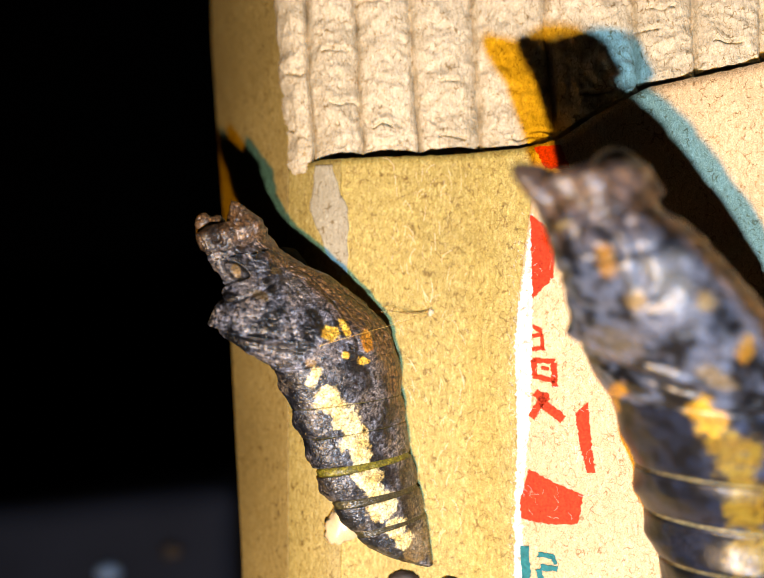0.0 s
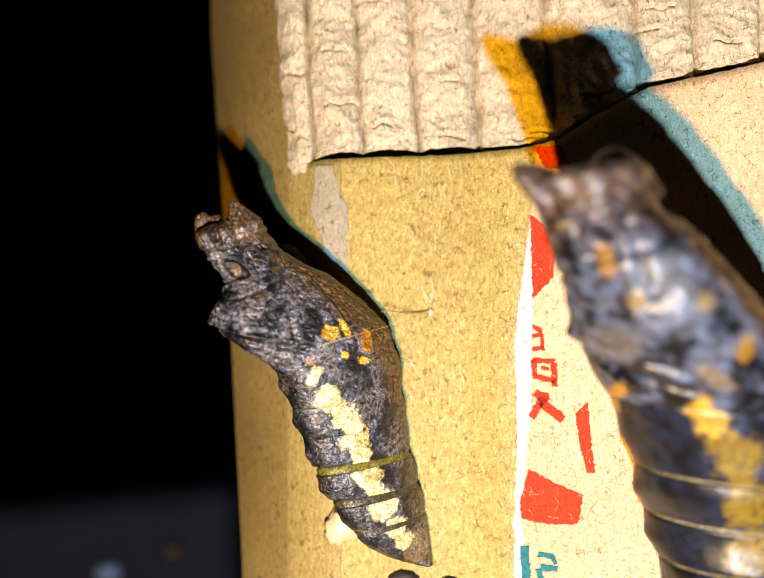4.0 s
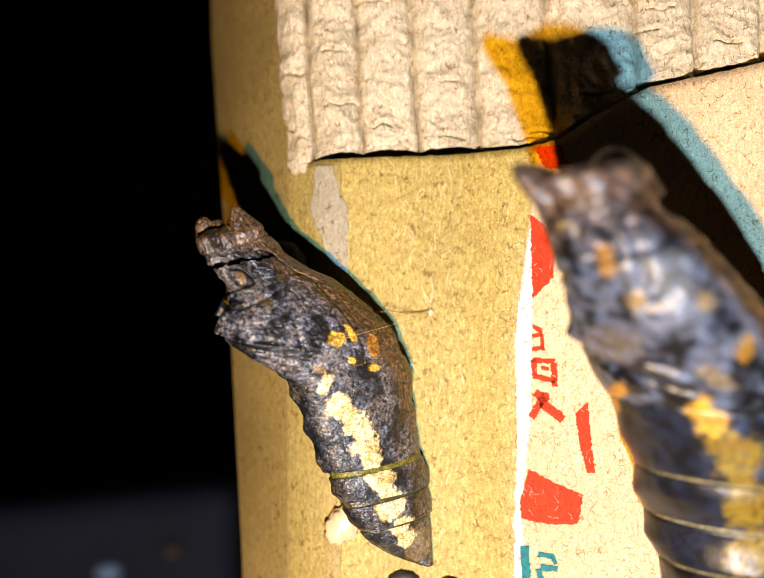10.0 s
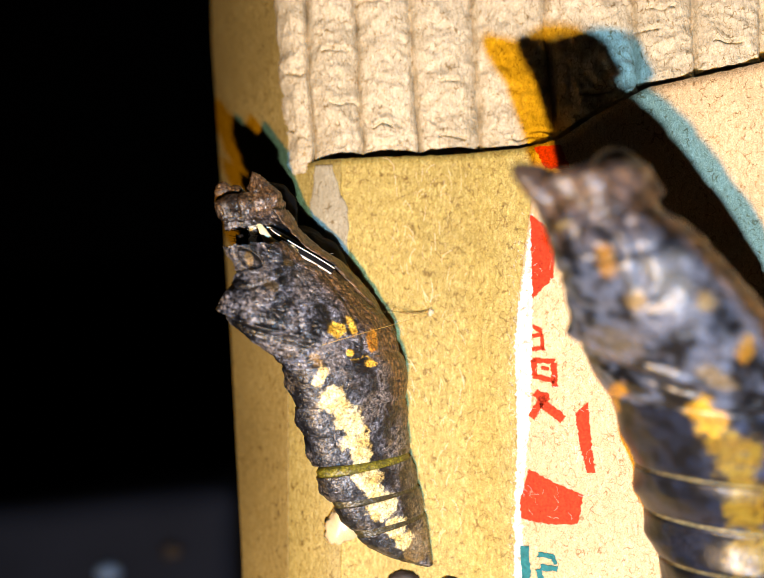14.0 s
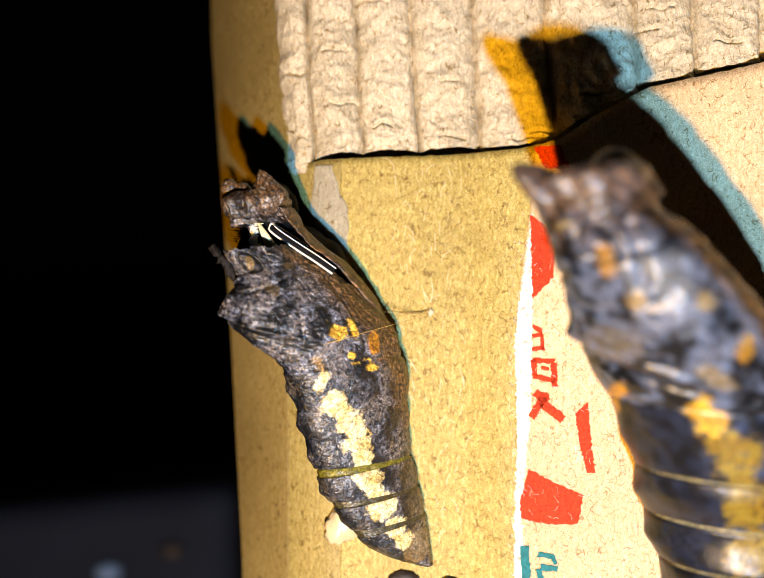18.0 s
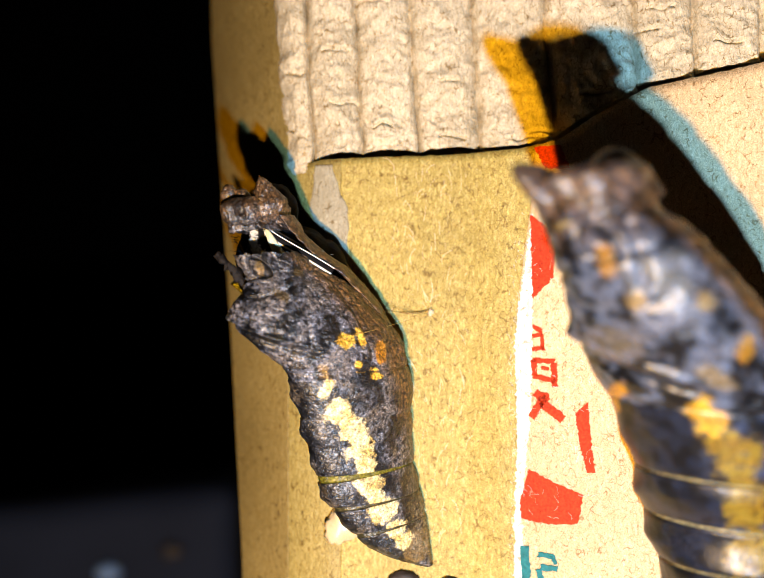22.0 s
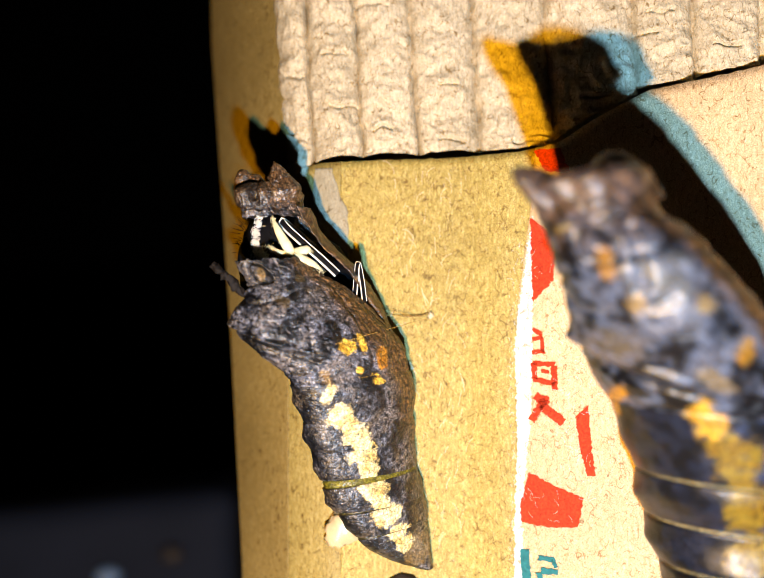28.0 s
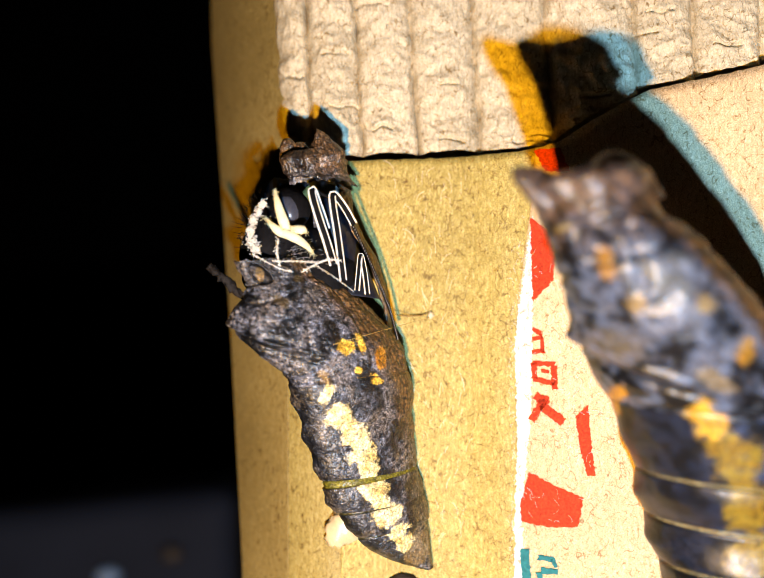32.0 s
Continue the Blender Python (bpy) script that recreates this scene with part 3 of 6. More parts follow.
def shell(st, parent, spots, wing, seed, res, s0, s1, cut):
    """The thorax case: a thick shell that is open at the neck and split along the wing side."""
    ns, na = int(res * 0.75), res
    U, V = np.meshgrid(np.linspace(0, 1, ns), np.linspace(0, 1, na), indexing="ij")
    C = np.vectorize(cut)(s0 + U * (s1 - s0))
    A = C + V * (2 * math.pi - 2 * C)
    S = s0 + U * (suture(A) - 0.03 - s0 + 0.05 * np.sin(A * 9) + 0.04 * np.sin(A * 23 + 1))
    u = (S - s0) / (s1 - s0)
    K = 1 - 0.07 * np.exp(-(u / 0.03) ** 2)
    # crest of the back, collar and the ridge of the wing case
    K = K + 0.045 * np.exp(-((A - math.pi) / 0.30) ** 2) * np.exp(-((S - 10.8) / 0.7) ** 2)
    K = K + 0.035 * np.exp(-((A - 2.2) / 0.16) ** 2) * np.exp(-((S - 10.2) / 1.1) ** 2)
    K = K - 0.05 * np.exp(-((S - 12.75 - 0.25 * np.sin(A)) / 0.12) ** 2)
    K = K + 0.12 * np.exp(-((A - 2.14) / 0.13) ** 2 - ((S - 13.4) / 0.3) ** 2)
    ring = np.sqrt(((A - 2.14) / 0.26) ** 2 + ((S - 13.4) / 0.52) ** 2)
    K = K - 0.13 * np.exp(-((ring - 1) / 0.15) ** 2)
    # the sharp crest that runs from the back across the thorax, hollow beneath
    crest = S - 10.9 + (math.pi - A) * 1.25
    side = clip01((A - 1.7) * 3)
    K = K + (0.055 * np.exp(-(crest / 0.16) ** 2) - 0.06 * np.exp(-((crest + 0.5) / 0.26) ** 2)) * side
    # two folds behind the eye
    K = K - 0.07 * np.exp(-((A - 1.55 - (13.6 - S) * 0.22) / 0.07) ** 2) * (S > 12.2) - 0.05 * np.exp(-((S - 12.15 - 0.5 * np.sin(A * 2)) / 0.13) ** 2) * (A > 1.2)
    K = K - 0.03 * np.exp(-((A - 1.35 - (11.5 - S) * 0.2) / 0.035) ** 2) * (S > 9.5) * (S < 13)
    K = K - 0.025 * np.exp(-((A - 0.95 - (12.5 - S) * 0.12) / 0.03) ** 2) * (S > 8.4) * (S < 13.4)
    K = K - 0.045 * np.exp(-((A - 0.75 - (12 - S) * 0.09) / 0.04) ** 2) * (S > 8.6)
    K = K - 0.012 * np.exp(-(np.sin(19 * A + 0.45 * S) / 0.3) ** 2) * clip01((1.25 - A) * 3) * (S > 8.2)
    out = body_grid(st, S, A, K, seed).reshape(ns, na, 3)
    inn = body_grid(st, S, A, K * 0.94, seed).reshape(ns, na, 3)
    col = pigments(out.reshape(-1, 3), S.ravel(), A.ravel(), spots, wing, seed)
    # dark ring round the eye; shade painted into the hollow under the crest
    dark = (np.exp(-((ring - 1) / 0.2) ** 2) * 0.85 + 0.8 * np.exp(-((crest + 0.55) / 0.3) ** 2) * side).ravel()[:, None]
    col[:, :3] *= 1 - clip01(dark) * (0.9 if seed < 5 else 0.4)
    if seed < 5:  # the collar behind the eyes is darkened
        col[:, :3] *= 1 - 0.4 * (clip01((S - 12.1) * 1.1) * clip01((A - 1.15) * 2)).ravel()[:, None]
    lin = np.tile(np.array((0.03, 0.018, 0.008, 0)), (ns * na, 1))
    v, f = thick_sheet(out, inn)
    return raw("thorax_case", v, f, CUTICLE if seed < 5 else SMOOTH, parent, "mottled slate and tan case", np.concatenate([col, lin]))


def head_lid(st, parent, wing, seed, res, horns, s0, s1, spots):
    """The head cap with its two horns."""
    na = res
    t = np.linspace(0, 1, 80)
    s = np.concatenate([[s0 + 0.3], s0 + t * (s1 - s0), [s1, s1, s1]])
    k = np.concatenate([[0.86], np.ones(80), [0.8, 0.5, 0.12]])
    ang = np.linspace(0, 2 * math.pi, na, endpoint=False) - math.pi / 2
    S, A = np.meshgrid(s, ang, indexing="ij")
    low = suture(A) + 0.04 * np.sin(A * 9) + 0.03 * np.sin(A * 21 + 1)
    S = np.minimum(low + (S - s0) * (s1 - low) / (s1 - s0), s1)
    K = np.repeat(k[:, None], na, 1)
    K = K - (0.22 if seed < 5 else 0.08) * np.exp(-((A - 2.05) / 0.2) ** 2) * clip01((S - low - 0.3) * 1.2) + 0.012 * np.sin(A * 31 + 2 * np.sin(S * 3)) * np.exp(-((A - 2.2) / 0.7) ** 2) - (0.05 if seed < 5 else 0.0) * np.exp(-((S - low - 0.45) / 0.1) ** 2)
    K = K - 0.13 * clip01(np.cos(A)) * clip01((15.9 - S) / 1.2)
    P = body_grid(st, S, A, K, seed, 0.9)
    f = grid_faces(len(s), na, 0, True, True)
    f.append(tuple(range(na)))
    f.append(tuple(range((len(s) - 1) * na, len(s) * na))[::-1])
    col = pigments(P, S.ravel(), A.ravel(), spots, wing, seed)
    col[:na] = (0.004, 0.003, 0.003, 0)  # shade of the hollow underside, painted near-black
    # shade of the crevice beside the horns, painted into the pigment
    hollow_shade = (seed < 5) * (clip01(1.25 - np.abs((A.ravel() - 2.15) / 0.62)) * clip01((S.ravel() - low.ravel()) * 2))[:, None]
    col[:, :3] = col[:, :3] * (1 - 0.85 * hollow_shade) + np.array((0.012, 0.008, 0.006)) * 0.85 * hollow_shade
    cap = raw("head_cap", P, f, CUTICLE if seed < 5 else SMOOTH, parent, "brown horned head cap", col)
    for (bx, by, bz), (tx, ty, tz), r0, sx, blunt in horns:
        rows, m = 44, 84
        B, T = np.array((bx, by, bz)), np.array((tx, ty, tz))
        d = (T - B) / np.linalg.norm(T - B)
        u = np.array((d[2], 0, -d[0])) / math.hypot(d[2], d[0])
        w = np.cross(d, u)
        Q, Bt = np.meshgrid(np.linspace(0, 1, rows), np.linspace(0, 2 * math.pi, m, endpoint=False), indexing="ij")
        Q, Bt = Q.ravel()[:, None], Bt.ravel()[:, None]
        out = np.cos(Bt) * u * sx + np.sin(Bt) * w
        # a three-sided, ridged cone
        side = 1 + 0.10 * np.cos(3 * Bt + 0.6)
        H = B + (T - B) * Q + (r0 * (1 - Q) ** blunt * (np.minimum(1, 0.66 + 1.3 * Q) if seed < 5 else 1) + 0.12 * (1 - Q ** 6)) * side * out
        rag = 0.16 * field(H, 0.9, seed) + 0.12 * field(H, 2.0, seed + 1) + 0.07 * field(H, 4.5, seed + 2) - 0.10 * (0.3 - np.minimum(np.abs(field(H, 3.0, seed + 4)), 0.3)) / 0.3
        H = H + out * 0.6 * rag[:, None]
        hf = grid_faces(rows, m, 0, False, True) + [tuple(range((rows - 1) * m, rows * m)), tuple(range(m))[::-1]]
        raw("horn", H, hf, CUTICLE if seed < 5 else SMOOTH, cap, "rough brown horn", pigments(H, np.full(len(H), 17.0), 0.4 + Bt[:, 0] * 0.25, [], wing, seed))
    return cap


def stations(rows, lean=0.0):
    """Rows of left edge x, z, right edge x, z and depth give centre, half axis and half depth."""
    out = []
    for lx, lz, rx, rz, y in rows:
        ex, ez = (rx - lx) / 2, (rz - lz) / 2
        out.append(((lx + rx) / 2, y, (lz + rz) / 2, ex, ez, (0.68 if lean else 0.88) * math.hypot(ex, ez), lean * math.hypot(ex, ez)))
    return out


GOLD, YELLOW, TAN = (0.82, 0.72, 0.40), (0.85, 0.56, 0.075), (0.22, 0.15, 0.065)


def left_pupa():
    th = thing("chrysalis", 4.15, -1.10, 76.63, "slate, brown and gold swallowtail chrysalis splitting open on the box", "chrysalis", "chrysalises on the box")
    low = [(3.86, 76.58, 4.27, 76.71, -1.10), (1.27, 77.57, 4.09, 78.47, -1.55), (-1.58, 79.21, 3.82, 80.43, -2.08), (-3.59, 81.70, 3.31, 82.79, -2.67),
           (-5.06, 84.27, 2.65, 85.35, -3.05), (-5.91, 86.74, 2.16, 87.74, -3.42), (-6.85, 89.37, 1.83, 90.16, -3.65), (-7.70, 91.98, 1.59, 92.78, -3.95), (-8.53, 93.60, 1.22, 94.90, -4.33)]
    top = [(-10.30, 94.93, 0.63, 96.58, -4.70), (-12.31, 96.39, -0.55, 98.16, -4.92), (-12.96, 97.78, -2.30, 99.73, -5.30), (-12.42, 99.34, -4.23, 101.05, -5.75),
           (-12.26, 100.50, -6.32, 102.12, -6.27), (-13.17, 101.84, -8.35, 103.48, -6.80), (-14.02, 103.16, -8.84, 104.30, -7.20), (-14.23, 104.06, -9.26, 104.97, -7.50), (-13.64, 104.74, -10.23, 105.57, -7.60)]
    st = stations(low + top, 0.5)
    spots = [(-5.51, 94.30, 0.46, 0.34, 0, TAN), (-5.3, 93.1, 0.55, 0.95, 0.45, GOLD), (-4.29, 91.50, 1.00, 1.23, 0.4, GOLD), (-2.83, 89.85, 1.22, 1.15, 0.3, GOLD),
             (-2.18, 88.13, 1.23, 1.23, 0.3, GOLD), (-1.24, 85.23, 1.31, 1.16, 0.3, GOLD), (0.04, 82.48, 1.25, 1.25, 0.3, GOLD), (1.10, 80.62, 0.95, 1.02, 0.3, GOLD),
             (-4.01, 96.56, 0.72, 0.60, 0.2, YELLOW), (-2.95, 97.01, 0.34, 0.91, -0.4, YELLOW), (-1.49, 94.30, 0.54, 0.42, 0.2, YELLOW), (-2.83, 94.83, 0.31, 0.31, 0, YELLOW),
             (-1.23, 95.90, 0.42, 1.00, -0.3, (0.45, 0.2, 0.014)), (-11.15, 101.42, 0.3, 0.62, -0.25, (0.5, 0.36, 0.17)), (-8.21, 101.38, 0.44, 0.29, 0, (0.10, 0.07, 0.03)), (-9.30, 99.53, 0.73, 0.36, 0.4, (0.08, 0.06, 0.03)),
             (2.9, 78.6, 1.1, 1.5, 0.3, (0.2, 0.155, 0.09)),
             (-3.6, 90.7, 0.95, 0.9, 0.3, GOLD), (-2.5, 89.0, 0.95, 0.7, 0.3, GOLD), (-1.7, 86.7, 0.85, 0.7, 0.3, GOLD), (-0.55, 83.9, 0.75, 0.7, 0.3, GOLD), (1.75, 79.4, 0.75, 0.8, 0.3, GOLD)]

    def wing(s, a):
        d = np.cos(a)
        w = (d - np.interp(s, [5.4, 7, 9, 12, 14], [0.78, 0.58, 0.45, 0.42, 0.4])) * 3.5
        w = np.where(s < 5.4, (d - 0.15 - 0.1 * s) * 1.3, w)
        return np.where(s > 13.6, np.clip((s - 14.1) * 0.75, 0, 1.0) + 0.55 * np.clip(d, 0, 1), w)

    res = 420
    segs = []
    for s0, s1, tail in ((0, 2.25, True), (2.36, 3.22, False), (3.38, 4.28, False), (4.46, 5.5, False), (5.52, 6.4, False), (6.42, 7.95, False)):
        segs.append(segment(st, s0, s1, th, spots, wing, 3.0, res, "abdomen_ring", "slate ring with pale gold patch", s1 < 7, tail))
    case = shell(st, th, spots, wing, 3.0, 460, 7.8, 13.9, lambda s: float(np.interp(s, [9, 10.5, 12.5, 14], [0, 0.15, 0.4, 0.55])))
    horns = [((-13.45, -7.20, 103.77), (-14.06, -8.00, 105.88), 1.0, 0.9, 0.36), ((-12.73, -7.40, 103.91), (-12.97, -7.80, 105.75), 0.95, 1.0, 0.4), ((-10.52, -7.40, 104.07), (-11.65, -8.00, 106.90), 1.72, 1.05, 0.9)]
    lid = head_lid(st, th, wing, 3.0, 260, horns, 13.6, 17, [])
    # the leaf of the underside that stays with the head cap
    ns, na = 90, 40
    s = np.linspace(15.3, 9.0, ns)
    k = np.interp(s, [9, 10, 13, 14, 15.3], [0.93, 0.965, 0.985, 0.985, 0.9])
    S, V = np.meshgrid(s, np.linspace(0, 1, na), indexing="ij")
    A = -1.1 + V * (1.1 + np.interp(S, [9, 11, 13, 15.3], [0.35, 0.55, 0.75, 0.9]))
    K = np.repeat(k[:, None], na, 1)
    out = body_grid(st, S, A, K, 3.0).reshape(ns, na, 3)
    inn = body_grid(st, S, A, K * 0.93, 3.0).reshape(ns, na, 3)
    col = pigments(out.reshape(-1, 3), S.ravel(), A.ravel(), [], lambda s, a: 0.9 + 0 * s, 3.0)
    v, f = thick_sheet(out, inn)
    leaf = raw("ventral_leaf", v, f, CUTICLE, th, "brown leaf of the split underside", np.concatenate([col, col * 0.4]))
    # the small flap at the rim
    bm = bmesh.new()
    tube(bm, smooth_line([(-12.08, -7.40, 99.81), (-12.93, -7.80, 100.79), (-13.82, -8.10, 101.69), (-14.57, -8.30, 102.44)], 24), 0.38, 20,
         list(np.interp(np.linspace(0, 1, 24), [0, 0.3, 0.6, 0.85, 1], [0.9, 1.0, 0.8, 0.9, 0.5])), 0.6)
    for q in bm.verts:
        q.co += Vector((0.32 * noisy(q.co.x, q.co.y, q.co.z, 2.2), 0.2 * noisy(q.co.x, 9, q.co.z, 2.6), 0.32 * noisy(q.co.x, 4, q.co.z, 2.5)))
    flap = part("rim_flap", bm, FLAP, th, "curled dark flap of the rim")
    return th, segs, case, lid, leaf, flap


def right_pupa():
    th = thing("chrysalis", 31.91, -7.50, 67.67, "larger blue-grey and yellow swallowtail chrysalis still closed", "chrysalis", "chrysalises on the box")
    low = [(30.96, 67.48, 32.86, 67.86, -7.50), (27.39, 69.78, 33.71, 69.97, -9.00), (24.78, 72.02, 33.79, 72.02, -9.00), (22.38, 75.70, 32.99, 75.22, -10.80),
           (20.43, 79.60, 32.10, 78.90, -12.80), (19.36, 83.02, 32.25, 81.95, -12.30), (18.14, 86.60, 31.09, 85.56, -14.30), (17.17, 89.86, 30.30, 88.84, -15.30), (15.74, 92.63, 29.53, 91.69, -16.30)]
    top = [(14.73, 93.92, 29.08, 93.25, -16.80), (13.99, 95.46, 28.2, 94.9, -17.30), (13.1, 97.16, 26.6, 97.1, -18.30), (12.2, 99.29, 24.1, 99.9, -19.30),
           (11.3, 101.68, 20.9, 103.1, -20.30), (10.6, 103.90, 18.7, 105.2, -20.30), (9.8, 105.60, 17.7, 106.8, -20.80), (9.4, 106.54, 17.1, 107.7, -20.80), (10.09, 107.32, 16.3, 108.2, -20.80)]
    # it leans out from the paper towards its head
    reach = list(np.interp(range(18), [0, 9, 13, 17], [1.03, 1.025, 0.985, 0.965]))
    low, top = ([(k * a, 100 + k * (b - 100), k * c, 100 + k * (d - 100), k * (e + 85) - 85) for k, (a, b, c, d, e) in zip(ks, rows)]
                for ks, rows in ((reach[:9], low), (reach[9:], top)))
    st = stations(low + top)
    olive, bright, haze = (0.2, 0.145, 0.018), (0.5, 0.31, 0.03), (0.125, 0.15, 0.205)
    spots = [(22.99, 88.91, 1.57, 1.87, 0.1, olive), (24.16, 85.68, 1.75, 1.94, 0, olive), (25.27, 82.19, 1.95, 1.89, 0, olive), (21.92, 90.23, 1.25, 1.19, 0.3, olive), (20.15, 92.48, 0.65, 0.89, 0.5, bright),
             (21.04, 91.47, 0.95, 1.07, 0.3, bright), (13.74, 101.81, 0.52, 1.15, -0.2, (0.30, 0.16, 0.03)), (15.64, 99.28, 0.63, 0.69, 0, (0.26, 0.2, 0.11)),
             (11.47, 104.25, 0.48, 0.59, 0, (0.22, 0.18, 0.1)), (19.76, 99.21, 0.58, 0.76, 0, (0.22, 0.18, 0.1)), (15.84, 92.33, 0.41, 1.90, -0.15, (0.45, 0.22, 0.012)),
             (22.54, 96.31, 0.60, 0.91, 0, (0.34, 0.2, 0.03)), (17.56, 100.95, 1.58, 1.72, 0.2, haze), (14.74, 96.37, 2.08, 1.31, 0.2, (0.12, 0.12, 0.145)), (20.69, 94.44, 1.49, 0.65, 0.5, (0.17, 0.15, 0.12))]

    def wing(s, a):
        w = np.where(s > 8, (np.cos(a) - 0.5) * 4, -0.6)
        return np.maximum(w, np.clip((s - 13.2) * 0.4, -0.6, 0.7))

    spots = [(k * a, 100 + k * (b - 100), k * c, k * d, e, f) for k, (a, b, c, d, e, f) in ((float(np.interp(q[1], [93, 100, 106], [1.025, 0.99, 0.965])), q) for q in spots)]
    for s0, s1, tail in ((0, 2.25, True), (2.31, 3.25, False), (3.31, 4.25, False), (4.31, 5.25, False), (5.31, 6.25, False), (6.31, 7.95, False)):
        segment(st, s0, s1, th, spots, wing, 8.0, 110, "abdomen_ring", "blue-black ring with yellow patch", s1 < 7, tail)
    shell(st, th, spots, wing, 8.0, 120, 7.8, 13.9, lambda s: 0.01)
    horns = [((10.5, -23.05, 105.86), (8.0, -24.01, 107.56), 1.2, 1.0, 0.5), ((14.5, -22.6, 105.9), (14.3, -23.6, 108.7), 2.25, 1.2, 0.55)]
    head_lid(st, th, wing, 8.0, 90, horns, 13.85, 17, [])
    return th


def silk():
    th = thing("silk_girdle", 4.17, 0.20, 98.00, "fine golden silk thread holding the chrysalis to the box", "silk thread")
    bm = bmesh.new()
    tube(bm, smooth_line([(4.16, 0.00, 97.84), (0.64, -3.80, 97.02), (-2.34, -7.80, 96.33), (-5.02, -8.50, 95.54), (-7.39, -7.20, 94.48)], 24), 0.018, 6)
    part("thread", bm, SILK, th)
    bm = bmesh.new()
    tube(bm, smooth_line([(4.16, 0.00, 98.04), (2.31, -0.60, 98.02), (-0.16, -1.92, 98.09)], 12), 0.016, 6)
    part("thread", bm, SILK, th)


# ---- the butterfly that pushes out ----
def striped_leg(th, name, pts, width, label):
    bm = bmesh.new()
    line = smooth_line(pts, 30)
    tube(bm, line, width, 8, None, 0.6)
    leg = part(name, bm, BLACK_FUR, th, label)
    for side in (-1, 1):
        bm = bmesh.new()
        d = np.gradient(line, axis=0)
        nrm = np.stack([-d[:, 2], 0 * d[:, 0], d[:, 0]], 1)
        nrm /= np.linalg.norm(nrm, axis=1)[:, None]
        tube(bm, line + side * nrm * width * 0.85 + np.array((0, -0.35 * width, 0)), width * (0.3 if side < 0 else 0.19), 6)
        part("white_line", bm, WHITE_SCALE, leg)
    return leg


def butterfly():
    th = thing("butterfly", -7.26, -4.40, 101.30, "black butterfly with white stripes emerging from the chrysalis", "butterfly")
    bm = bmesh.new()
    blob(bm, (-8.78, -4.92, 103.65), (2.5, 2.9, 4.1), 14, 0.12, 40)
    blob(bm, (-5.74, -3.65, 101.31), (3.6, 2.9, 4.4), -25, 0.1, 40)
    blob(bm, (-8.1, -4.3, 107.0), (1.7, 1.7, 2.2), -10, 0.1, 32)
    body = part("thorax", bm, BLACK_FUR, th, "black furry thorax")
    rnd = random.Random(5)
    tufts = [(-9.3, 106.75, 0.42), (-9.6, 106.15, 0.42), (-10.0, 105.45, 0.45), (-10.2, 104.75, 0.5), (-10.15, 103.95, 0.72), (-9.8, 103.3, 0.45)]
    tuft_parts = []
    for px in tufts:
        bm = bmesh.new()
        r = px[2]
        c = Vector((px[0], -8.1, px[1]))
        for _ in range(150):
            o = c + Vector((rnd.gauss(0, r * 0.32), rnd.gauss(0, 0.08), rnd.gauss(0, r * 0.4)))
            e = o + Vector((rnd.uniform(-0.1, 0.28), -0.18, rnd.uniform(-0.12, 0.15)))
            tube(bm, [o, (o + e) / 2 + Vector((0, -0.05, 0)), e], 0.032, 5, [0.8, 1, 0.3])
        tuft_parts.append(part("white_tuft", bm, WHITE_SCALE, th, "tuft of white hairs"))
    bm = bmesh.new()
    for _ in range(260):
        a, b = rnd.uniform(0, 6.28), rnd.uniform(-0.2, 1.3)
        n = Vector((math.cos(a) * math.cos(b), -abs(math.sin(b)), math.sin(a) * math.cos(b)))
        o = Vector((-8.94, -4.92, 104.04)) + Vector((n.x * 2.4, n.y * 2.8, n.z * 3.9))
        e = o + n * rnd.uniform(0.25, 0.7) + Vector((rnd.gauss(0, 0.2), 0, rnd.gauss(0.1, 0.2)))
        tube(bm, [o, (o + e) / 2, e], 0.028, 4, [1, 0.8, 0.3])
    tagged(part("fur", bm, BLACK_FUR, body, "black hairs"), kind="stuff")
    bm = bmesh.new()
    for _ in range(170):
        o = Vector((-7.39, -7.20, 102.78)) + Vector((rnd.gauss(0, 1.3), rnd.uniform(-0.1, 0.4), rnd.gauss(0, 0.6)))
        e = o + Vector((rnd.gauss(0.15, 0.25), -0.15, rnd.gauss(0.05, 0.12)))
        tube(bm, [o, (o + e) / 2 + Vector((0, -0.05, 0.03)), e], 0.016, 4, [1, 0.8, 0.3])
    for _ in range(120):
        o = Vector((-9.14, -6.90, 105.28)) + Vector((rnd.gauss(0, 0.35), rnd.uniform(0, 0.5), rnd.uniform(-1.4, 0.6)))
        e = o + Vector((rnd.gauss(-0.1, 0.2), -0.2, rnd.gauss(0.1, 0.18)))
        tube(bm, [o, (o + e) / 2 + Vector((0, -0.05, 0.03)), e], 0.012, 4, [1, 0.8, 0.3])
    tagged(part("grey_hairs", bm, PALE_GREY, body, "fine grey hairs"), kind="stuff")
    bm = bmesh.new()
    blob(bm, (-7.44, -5.90, 106.51), (1.75, 1.6, 1.75), 0, 0.05, 28)
    head = part("head", bm, BLACK_FUR, th, "black head")
    bm = bmesh.new()
    blob(bm, (-7.33, -7.00, 106.45), (0.85, 0.6, 1.15), -18, 0.02, 24)
    part("compound_eye", bm, EYE_GREY, head, "dark grey glossy eye")
    palps = []
